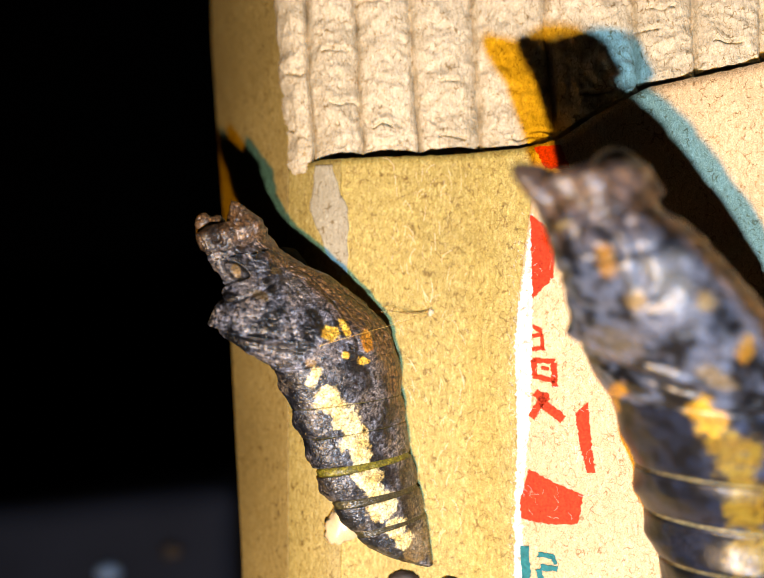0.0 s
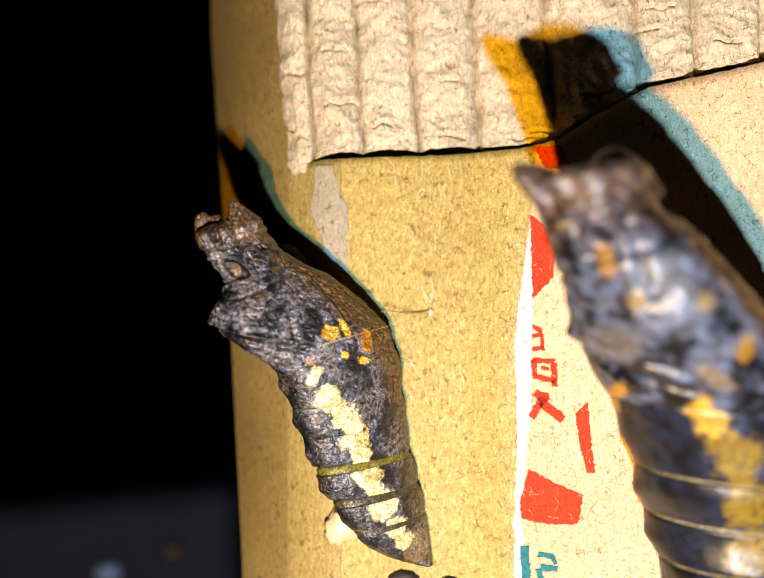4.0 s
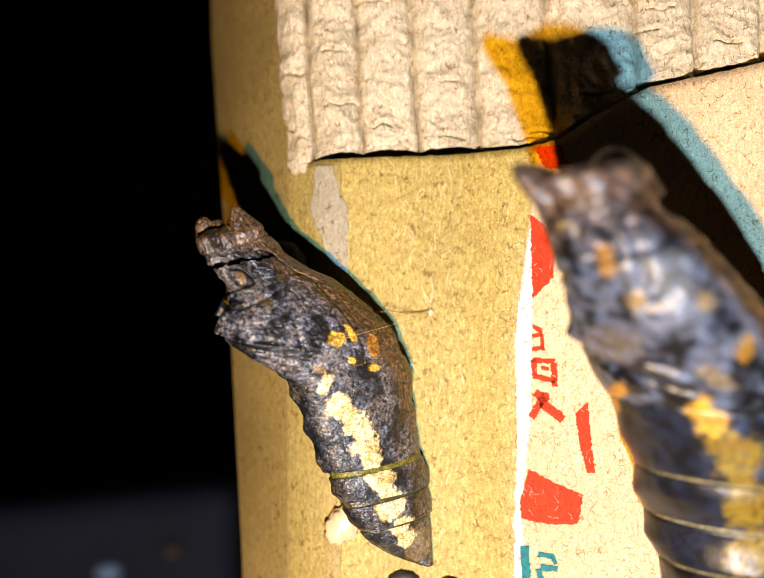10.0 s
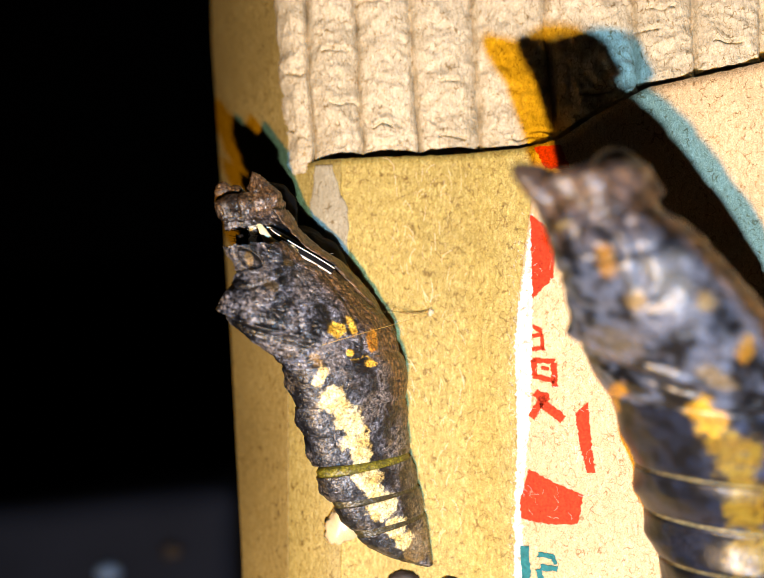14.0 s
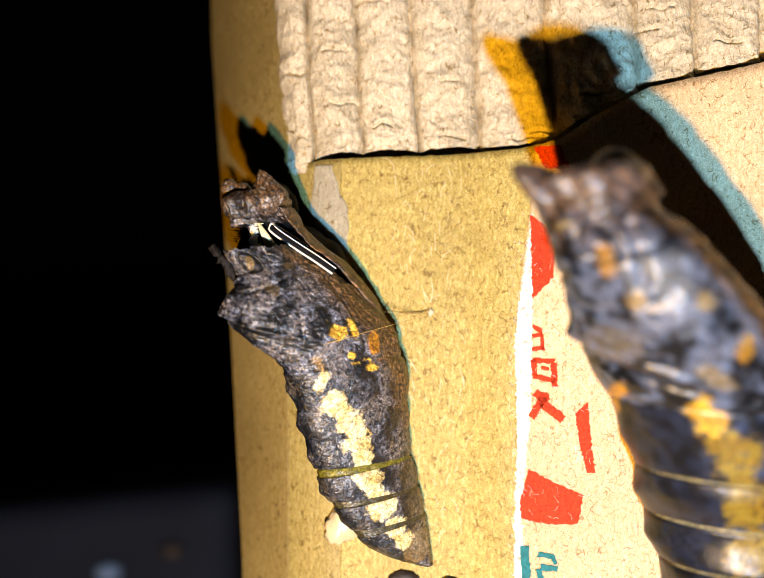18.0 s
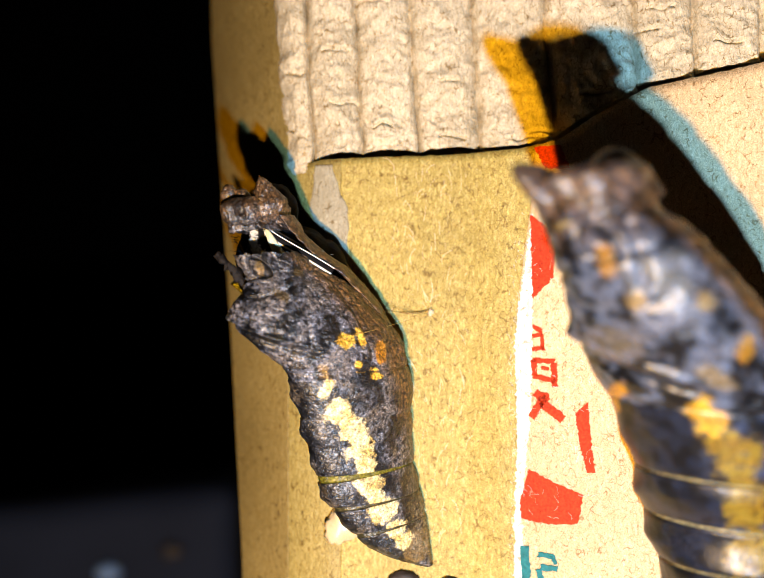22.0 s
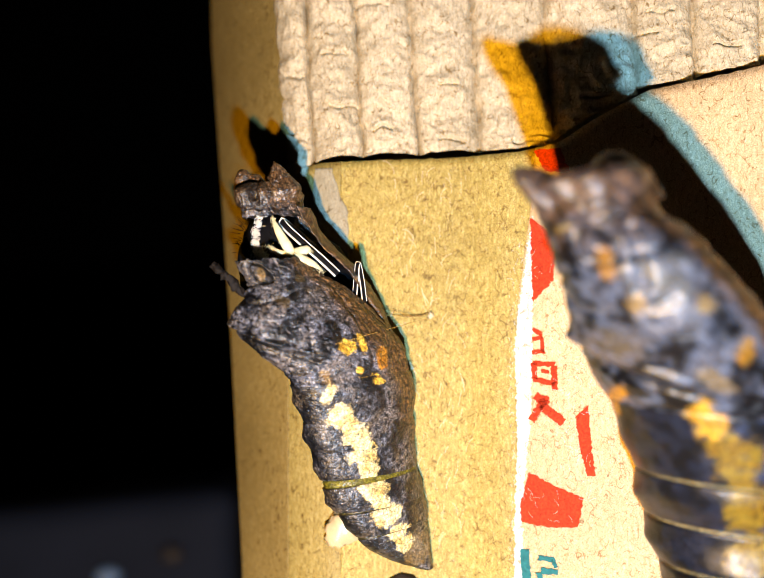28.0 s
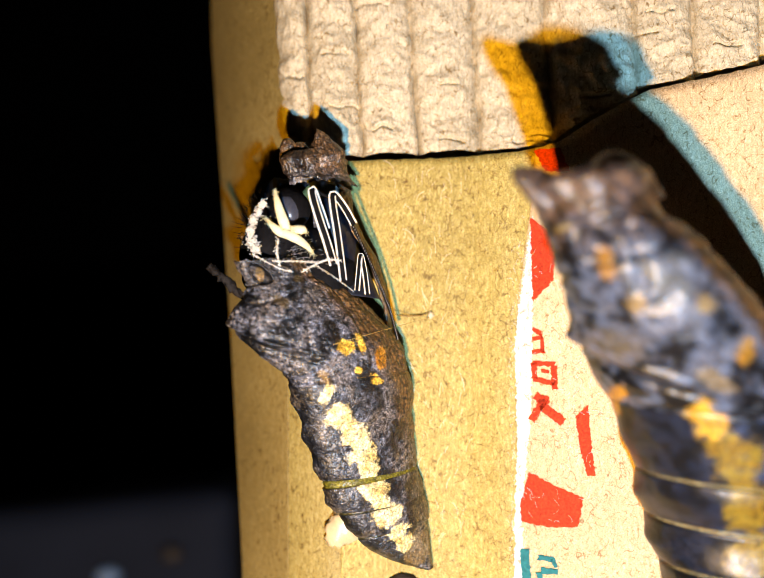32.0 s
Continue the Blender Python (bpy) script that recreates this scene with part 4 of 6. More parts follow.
    for pts, w, tp in (([(-8.27, -8.20, 107.90), (-7.99, -8.40, 106.68), (-7.58, -8.40, 105.44), (-7.29, -8.20, 104.78)], 0.42, [0.1, 0.75, 1, 0.7]),
                       ([(-7.74, -8.30, 104.62), (-6.83, -8.40, 104.24), (-5.99, -8.00, 103.69), (-5.27, -7.60, 102.92)], 0.38, [0.9, 1, 0.7, 0.1]),
                       ([(-7.02, -8.30, 104.92), (-6.53, -8.40, 104.84), (-6.08, -8.30, 104.77), (-5.83, -8.20, 104.63)], 0.36, [0.5, 0.9, 1, 0.2]),
                       ([(-8.99, -8.20, 105.75), (-8.51, -8.40, 105.18), (-8.03, -8.40, 104.76), (-7.59, -8.30, 104.47)], 0.36, [0.05, 0.6, 1, 0.9])):
        bm = bmesh.new()
        tube(bm, smooth_line(pts, 13), w, 12, list(np.interp(np.linspace(0, 3, 13), range(4), tp)), 0.6)
        for q in smooth_line(pts, 30).tolist():
            for _ in range(5):
                o = Vector(q) + Vector((rnd.gauss(0, w * 0.25), -w * 0.3, rnd.gauss(0, w * 0.25)))
                tube(bm, [o, o + Vector((rnd.gauss(-0.05, w * 0.3), -0.05, rnd.gauss(-0.3, 0.35) * w))], 0.018, 4, [1, 0.3])
        palps.append(part("palp", bm, CREAM, th, "cream scaled palp"))
    legs = [striped_leg(th, "foreleg", [(-4.35, -7.0, 104.9), (-4.95, -7.3, 106.7), (-5.4, -7.8, 107.95), (-5.3, -8.2, 107.2), (-4.75, -8.2, 105.4), (-4.2, -8.0, 103.7), (-3.75, -7.6, 102.1)], 0.3, "black leg with white edges"),
            striped_leg(th, "middle_leg", [(-2.2, -6.9, 105.3), (-3.0, -7.4, 106.7), (-3.8, -7.8, 107.6), (-3.75, -8.0, 106.5), (-3.45, -8.0, 104.6), (-3.2, -7.9, 102.7), (-2.99, -7.6, 100.9)], 0.27, "black leg with white edges"),
            striped_leg(th, "hind_leg", [(-1.97, -7.60, 100.11), (-1.82, -7.40, 101.82), (-1.68, -7.20, 102.93), (-1.37, -7.40, 101.63), (-1.14, -7.60, 99.81)], 0.20, "folded black leg with white edges")]
    bm = bmesh.new()
    tube(bm, smooth_line([(-5.47, -7.40, 108.17), (-4.40, -7.60, 107.47), (-3.20, -7.20, 106.97), (-1.89, -6.35, 104.35), (-0.47, -5.45, 101.29), (0.63, -4.40, 98.54), (1.27, -3.65, 96.14)], 40), 0.12, 8)
    ant = part("antenna", bm, BLACK_FUR, th, "slim dark beaded antenna")
    bm = bmesh.new()
    for q in smooth_line([(-3.19, -7.40, 106.95), (-1.88, -6.50, 104.34), (-0.47, -5.60, 101.28), (0.63, -4.55, 98.54), (1.27, -3.80, 96.14)], 60):
        blob(bm, [float(k) for k in q + np.array((0.03, -0.08, 0))], (0.045, 0.04, 0.09), 20, 0, 6)
    part("pale_beads", bm, BEAD, ant, "pale rings of the antenna")
    v, f = thick_sheet(np.array([[Vector((-4.87, -4.85, 107.57)).lerp(Vector((-5.67, -4.62, 100.12)), u) + Vector((w * (1.5 + 4.0 * u) if w > 0 else w * 1.5 * (1 - u) ** 2, (-0.9 * math.sin(w * 3.14) + w) * (w > 0), -max(w, 0) * 0.7 * u)) for w in np.linspace(-0.6, 1, 24)] for u in np.linspace(0, 1, 40)]),
                       np.array([[Vector((-4.89, -4.48, 107.61)).lerp(Vector((-5.69, -4.25, 100.12)), u) + Vector((w * (1.5 + 4.0 * u) if w > 0 else w * 1.5 * (1 - u) ** 2, (-0.9 * math.sin(w * 3.14) + w) * (w > 0), -max(w, 0) * 0.7 * u)) for w in np.linspace(-0.6, 1, 24)] for u in np.linspace(0, 1, 40)]))
    wing = raw("folded_wing", v, f, BLUE_SHEEN, th, "crumpled blue-black wing")
    threads = []
    for pts, r in (([(-7.97, -8.60, 104.00), (-8.07, -8.70, 103.03), (-7.82, -8.60, 101.98)], 0.13), ([(-9.95, -8.60, 102.92), (-9.10, -8.80, 102.43), (-7.80, -8.80, 101.79), (-6.87, -8.70, 101.53)], 0.10),
                   ([(-6.12, -8.80, 101.53), (-5.18, -8.90, 102.05), (-4.25, -8.80, 102.43), (-3.14, -8.60, 102.43)], 0.13), ([(-8.38, -8.60, 102.36), (-6.50, -8.70, 102.35), (-5.00, -8.80, 102.24)], 0.10),
                   ([(-5.01, -8.60, 101.98), (-3.52, -8.60, 101.05), (-2.22, -8.20, 100.04)], 0.05)):
        bm = bmesh.new()
        line = smooth_line(pts, 22)
        tube(bm, line, r * 0.3, 6)
        for q in line.tolist():
            for _ in range(3):
                o = Vector(q)
                tube(bm, [o, o + Vector((rnd.gauss(0, r * 0.8), -0.05, rnd.gauss(0, r * 0.8)))], 0.022, 4)
        threads.append(part("hairy_leg", bm, WHITE_SCALE, th, "pale hairy strand"))
    return th, body, head, legs, ant, wing, threads, tuft_parts, palps


setting()
cardboard_box()
pupa, rings, case, lid, leaf, flap = left_pupa()
right_pupa()
silk()
fly, fly_body, fly_head, fly_legs, fly_antenna, fly_wing, fly_strands, fly_tufts, fly_palps = butterfly()


def motions():
    """The head cap lifts, the case and the rings heave, and the butterfly follows."""
    walk(lid, [(t, pose(x * MM, y * MM, z * MM, 0, a, 0)) for t, x, y, z, a in
        [(0, 0, 0, 0, -0), (0.5, 0.36, 0, 0.23, -0.83), (1, 0.01, 0.01, -0.09, -0.06), (1.5, 0.25, 0.01, 0.06, -0.58), (2, 0.25, 0, 0.17, -0.57), (2.5, -0.06, 0.01, 0.12, 0), (3, 0.36, 0.01, 0.34, -0.87), (3.5, 0.17, 0.01, 0.16, -0.54), (5.5, -0.41, 0.05, -0.06, 1.17), (6, -0.4, 0.03, -0.17, 1.12), (6.5, -0.4, 0.04, -0.34, 1.47), (7, -0.65, 0.05, -0.43, 1.94), (7.5, -0.64, 0.01, -0.46, 1.48), (8, -0.55, 0.04, -0.2, 1.57), (8.5, -0.41, 0.14, 0.12, 1.79), (9, -1.01, 0.07, -0.57, 2.76), (9.5, -0.36, 0.02, -0.52, 0.82), (10, -0.66, 0.03, -0.72, 1.33), (10.5, -0.72, 0.14, -0.35, 2.88), (11, -1.19, 0.06, -1.11, 2.89), (11.5, -1.09, 0.14, -0.51, 3.57), (12, -0.98, 0.2, -0.15, 3.43), (12.5, -0.5, 0.35, 0.42, 3.14), (13, -0.78, 0.51, 0.75, 4.3), (13.5, -0.7, 0.48, 0.9, 3.86), (14, -0.97, 0.6, 1.11, 4.67), (14.5, -0.69, 0.72, 1.4, 4.81), (16.5, -1.84, 0.34, -0.25, 5.96), (17, -2.04, 0.31, -0.16, 6.06), (17.5, -1.66, 0.4, 0.14, 5.64), (18, -1.06, 0.72, 1.07, 5.77), (18.5, -0.42, 0.81, 1.63, 4.83), (19, 1.01, 0.84, 2.59, 1.74), (19.5, 1.58, 1.08, 3.18, 1.44), (20, 0.63, 0.88, 2.37, 2.55), (20.5, -1.35, 0.72, 0.92, 6.49), (21, -1.94, 0.54, 0.09, 7.07), (21.5, -2.1, 0.51, -0.12, 7.39), (22, -1.98, 0.58, 0.16, 7.46), (22.5, -2.27, 0.45, -0.07, 7.21), (23, -1.84, 0.56, 0.41, 6.8), (23.5, -0.32, 1.01, 1.84, 5.67), (24, 0.77, 1.21, 2.75, 4.16), (24.5, 2.54, 1.57, 4, 2.04), (25, 2.9, 1.61, 4.23, 1.51), (25.5, 2.19, 1.61, 3.82, 2.98), (27.5, -1.26, 1.07, 1.46, 8.01), (28, -1.83, 1.07, 1.24, 9.12), (28.5, -2.04, 0.99, 1.11, 9.09), (29, -2.47, 0.99, 1.06, 9.83), (29.5, -3.97, 1.03, 0.65, 12.74), (30, 2.13, 1.6, 3.9, 3.57), (30.5, -1.67, 1.82, 2.38, 11.91), (31, -0.48, 2.33, 3.36, 12.32), (31.5, 2.04, 2.59, 4.3, 8.41), (32, 3.3, 2.6, 4.73, 5.82)]])
    walk(leaf, [(t, pose(x * MM, y * MM, z * MM, 0, a, 0)) for t, x, y, z, a in
        [(0, 0, 0, 0, 0), (0.5, 0.02, 0, 0.01, -0.11), (1, 0.11, 0.01, -0.02, -0.32), (1.5, 0.15, 0.01, -0.01, -0.37), (2, 0.03, 0, 0, -0.05), (2.5, 0.01, 0.01, 0.09, -0.04), (3, 0, 0.01, 0.08, -0.06), (3.5, 0.09, 0.01, 0.07, -0.32), (5.5, -0.26, 0.04, 0.12, 0.94), (6, -0.11, 0.03, 0.05, 0.66), (6.5, -0.06, 0.04, -0.04, 0.78), (7, -0.03, 0.04, -0.02, 0.69), (7.5, 0.14, 0.01, 0, 0.05), (8, -0.15, 0.04, 0.08, 0.77), (8.5, -0.71, 0.12, 0.14, 2.49), (9, -0.22, 0.06, -0.01, 1.37), (9.5, 0.27, 0.02, -0.13, -0.07), (10, 0.38, 0.02, -0.27, -0.06), (10.5, -0.48, 0.12, -0.19, 2.6), (11, 0.35, 0.05, -0.33, 0.26), (11.5, -0.44, 0.12, -0.15, 2.58), (12, -0.84, 0.17, -0.03, 3.51), (12.5, -1.64, 0.3, 0.09, 5.62), (13, -2.52, 0.43, 0.05, 8.1), (13.5, -2.33, 0.4, 0.04, 7.58), (14, -2.88, 0.5, 0.04, 9.13), (14.5, -3.28, 0.61, -0.03, 10.74), (16.5, -1.55, 0.28, -0.29, 6.01), (17, -1.47, 0.26, -0.17, 5.54), (17.5, -1.92, 0.34, -0.13, 6.75), (18, -3.58, 0.61, -0.12, 11.36), (18.5, -3.94, 0.68, -0.09, 12.4), (19, -3.66, 0.71, 0.03, 11.87), (19.5, -4.64, 0.92, 0.07, 14.78), (20, -4.09, 0.75, -0.24, 13.18), (20.5, -3.47, 0.61, -0.4, 11.68), (21, -2.44, 0.45, -0.5, 9.09), (21.5, -2.33, 0.43, -0.51, 8.76), (22, -2.6, 0.49, -0.43, 9.5), (22.5, -2.11, 0.38, -0.43, 7.96), (23, -2.56, 0.47, -0.34, 9.16), (23.5, -4.76, 0.86, -0.24, 15.24), (24, -5.56, 1.02, -0.11, 17.45), (24.5, -6.97, 1.33, 0.13, 21.47), (25, -6.76, 1.36, 0.25, 21.24), (25.5, -6.77, 1.36, 0.22, 21.33), (27.5, -5.53, 0.91, -0.5, 17.48), (28, -5.4, 0.9, -0.47, 17.26), (28.5, -5.08, 0.84, -0.52, 16.31), (29, -5.04, 0.84, -0.45, 16.13), (29.5, -5.26, 0.87, -0.44, 16.72), (30, -7.43, 1.35, -0.06, 22.8), (30.5, -8.46, 1.54, 0.2, 25.75), (31, -10.3, 1.97, 0.87, 31.22), (31.5, -11.19, 2.19, 1.19, 33.9), (32, -11.17, 2.2, 1.08, 33.91)]])
    walk(case, [(t, pose(x * MM, y * MM, z * MM, 0, a, 0)) for t, x, y, z, a in
        [(0, -0, 0, -0, 0), (0.5, 0, 0, 0.02, -0.09), (1, 0.08, 0, -0, -0.22), (1.5, 0.02, 0, -0.05, -0.05), (2, -0.14, 0, -0.03, 0.34), (2.5, -0.2, 0, 0.06, 0.44), (3, -0.08, 0, 0.11, 0.02), (3.5, -0.11, 0, 0.02, 0.14), (5.5, -0.49, 0, -0.08, 1.69), (6, -0.2, 0, -0.07, 1), (6.5, -0.16, 0, -0.23, 1.25), (7, -0.17, 0, -0.2, 1.29), (7.5, 0.14, 0, -0.08, 0.25), (8, -0.35, 0, -0.08, 1.43), (8.5, -1.11, 0, -0.24, 3.72), (9, -0.27, 0, -0.22, 1.82), (9.5, 0.57, 0, -0.15, -0.58), (10, 0.86, 0, -0.28, -1.1), (10.5, -0.39, 0, -0.61, 2.84), (11, 0.9, 0, -0.38, -0.76), (11.5, 0.01, 0, -0.39, 1.97), (12, -0.56, 0, -0.36, 3.28), (12.5, -1.39, 0, -0.4, 5.39), (13, -1.45, 0, -0.41, 5.56), (13.5, -1.36, 0, -0.39, 5.28), (14, -1.36, 0, -0.39, 5.28), (14.5, -1.23, 0, -0.59, 5.52), (16.5, -0.58, 0, -0.82, 3.94), (17, -0.46, 0, -0.52, 3.32), (17.5, -0.82, 0, -0.54, 4.31), (18, -0.97, 0, -0.52, 4.52), (18.5, -1.07, 0, -0.56, 4.85), (19, -1.64, 0, -0.73, 6.68), (19.5, -1.55, 0, -0.79, 6.74), (20, -0.61, 0, -0.83, 4.27), (20.5, -0.76, 0, -1.2, 5.07), (21, -0.51, 0, -1.33, 4.87), (21.5, -0.67, 0, -1.4, 5.35), (22, -1.11, 0, -1.4, 6.54), (22.5, -0.33, 0, -1.01, 4.09), (23, -0.87, 0, -1.04, 5.51), (23.5, -0.89, 0, -0.95, 5.3), (24, -1.02, 0, -0.96, 5.6), (24.5, -1.08, 0, -0.99, 5.89), (25, -1.52, 0, -1.08, 7.17), (25.5, -1.51, 0, -1.13, 7.17), (27.5, -0.69, 0, -1.53, 5.5), (28, -0.96, 0, -1.59, 6.42), (28.5, -0.7, 0, -1.46, 5.66), (29, -0.93, 0, -1.49, 6.26), (29.5, -0.31, 0, -1.27, 4.24), (30, -0.52, 0, -1.32, 4.51), (30.5, -0.45, 0, -1.25, 4.21), (31, -1.04, 0, -1.46, 6.22), (31.5, -1.31, 0, -1.56, 7.06), (32, -1.11, 0, -1.63, 6.53)]])
    walk(rings[0], [(t, pose(0, 0, 0, 0, a, 0)) for t, a in
        [(0, 0), (3.5, 0), (5.5, 0), (8.5, 0), (9, 2), (9.5, 3.5), (10, 4), (10.5, 0.8), (11, 0.4), (14.5, 0), (16.5, 0), (19.5, 0), (20, 1.5), (20.5, 1), (21.5, 0.6), (22, 0), (25.5, 0), (27.5, 1), (32, 1)]])
    walk(rings[1], [(t, pose(x * MM, y * MM, z * MM, 0, a, 0)) for t, x, y, z, a in
        [(0, 0, 0, 0, 0), (0.5, 0, 0, 0, -0), (1, 0.06, 0, 0, -0.01), (1.5, 0.06, 0, 0, -0), (2, -0, 0, -0, 0.02), (2.5, 0.06, 0, 0.06, 0.02), (3, 0.06, 0, 0.06, 0), (3.5, 0.06, 0, 0.06, 0.01), (5.5, 0.05, 0, -0.01, 0.08), (6, 0.11, 0, 0.18, 0.05), (6.5, 0.05, 0, 0.11, 0.06), (7, 0.05, 0, 0.11, 0.06), (7.5, 0.06, 0, 0.12, 0.01), (8, -0.01, 0, 0.05, 0.07), (8.5, -0.02, 0, 0.04, 0.19), (9, 0.46, 0, 0.05, 0.09), (9.5, 0.9, 0, 0.06, -0.03), (10, 0.66, 0, 0.06, -0.06), (10.5, 0.16, 0, 0.05, 0.14), (11, 0.3, 0, 0.66, -0.04), (11.5, 0.11, 0, 0.29, 0.1), (12, 0.04, 0, 0.22, 0.16), (12.5, 0.03, 0, 0.1, 0.27), (13, -0.03, 0, 0.04, 0.28), (13.5, -0.03, 0, 0.04, 0.26), (14, -0.03, 0, 0.04, 0.26), (14.5, 0.15, 0, -0.08, 0.28), (16.5, -0.08, 0, -0.02, 0.2), (17, 0.04, 0, 0.17, 0.17), (17.5, 0.03, 0, 0.1, 0.22), (18, -0.03, 0, 0.04, 0.23), (18.5, -0.03, 0, 0.04, 0.24), (19, -0.04, 0, 0.03, 0.33), (19.5, 0.02, 0, -0.03, 0.34), (20, 0.45, 0, -0.02, 0.21), (20.5, 0.33, 0, -0.14, 0.25), (21, 0.27, 0, -0.08, 0.24), (21.5, 0.21, 0, -0.08, 0.27), (22, 0.02, 0, -0.21, 0.33), (22.5, 0.16, 0, 0.04, 0.2), (23, 0.09, 0, 0.05, 0.28), (23.5, 0.09, 0, -0.05, 0.26), (24, 0.09, 0, -0.03, 0.28), (24.5, 0.08, 0, -0.07, 0.29), (25, 0.08, 0, -0.11, 0.36), (25.5, 0.08, 0, -0.15, 0.36), (27.5, 0.39, 0, -0.18, 0.28), (28, 0.32, 0, -0.24, 0.32), (28.5, 0.33, 0, -0.24, 0.28), (29, 0.32, 0, -0.25, 0.31), (29.5, 0.33, 0, -0.24, 0.21), (30, 0.33, 0, -0.25, 0.23), (30.5, 0.33, 0, -0.25, 0.21), (31, 0.32, 0, -0.26, 0.31), (31.5, 0.32, 0, -0.26, 0.35), (32, 0.38, 0, -0.27, 0.33)]])
    walk(rings[2], [(t, pose(x * MM, y * MM, z * MM, 0, a, 0)) for t, x, y, z, a in
        [(0, 0, 0, 0, 0), (0.5, 0, 0, 0, -0.01), (1, 0, 0, 0, -0.03), (1.5, 0, 0, 0, -0.01), (2, -0.01, 0, -0, 0.04), (2.5, -0.01, 0, 0.03, 0.05), (3, 0, 0, 0.12, 0), (3.5, -0, 0, 0.11, 0.02), (5.5, 0.01, 0, 0.02, 0.2), (6, 0.1, 0, 0.03, 0.12), (6.5, 0.02, 0, 0.02, 0.15), (7, -0.02, 0, 0.1, 0.15), (7.5, -0, 0, 0.15, 0.03), (8, -0.1, 0, 0.1, 0.17), (8.5, -0.15, 0, 0.07, 0.45), (9, 0.39, 0, 0.02, 0.22), (9.5, 0.78, 0, -0.07, -0.07), (10, 1.03, 0, -0.1, -0.13), (10.5, 0.26, 0, -0.34, 0.34), (11, 0.17, 0, 0.24, -0.09), (11.5, 0, 0, 0.13, 0.24), (12, -0.02, 0, 0.08, 0.39), (12.5, -0.1, 0, -0.06, 0.65), (13, -0.1, 0, -0.14, 0.67), (13.5, -0.09, 0, -0.14, 0.63), (14, -0.09, 0, -0.14, 0.63), (14.5, 0.06, 0, -0.25, 0.66), (16.5, -0.07, 0, -0.16, 0.47), (17, 0.06, 0, 0, 0.4), (17.5, -0.04, 0, -0.05, 0.52), (18, -0.04, 0, -0.13, 0.54), (18.5, -0.05, 0, -0.13, 0.58), (19, -0.08, 0, -0.15, 0.8), (19.5, -0.01, 0, -0.19, 0.81), (20, 0.39, 0, -0.28, 0.51), (20.5, 0.3, 0, -0.6, 0.61), (21, 0.38, 0, -0.6, 0.58), (21.5, 0.17, 0, -0.49, 0.64), (22, -0, 0, -0.61, 0.78), (22.5, 0.16, 0, -0.28, 0.49), (23, 0.06, 0, -0.34, 0.66), (23.5, 0.02, 0, -0.42, 0.64), (24, 0.02, 0, -0.44, 0.67), (24.5, 0.01, 0, -0.5, 0.71), (25, -0.01, 0, -0.49, 0.86), (25.5, 0.03, 0, -0.58, 0.86), (27.5, 0.4, 0, -0.77, 0.66), (28, 0.39, 0, -0.78, 0.77), (28.5, 0.4, 0, -0.78, 0.68), (29, 0.39, 0, -0.79, 0.75), (29.5, 0.43, 0, -0.77, 0.51), (30, 0.42, 0, -0.77, 0.54), (30.5, 0.43, 0, -0.77, 0.51), (31, 0.39, 0, -0.8, 0.75), (31.5, 0.38, 0, -0.81, 0.85), (32, 0.39, 0, -0.8, 0.78)]])
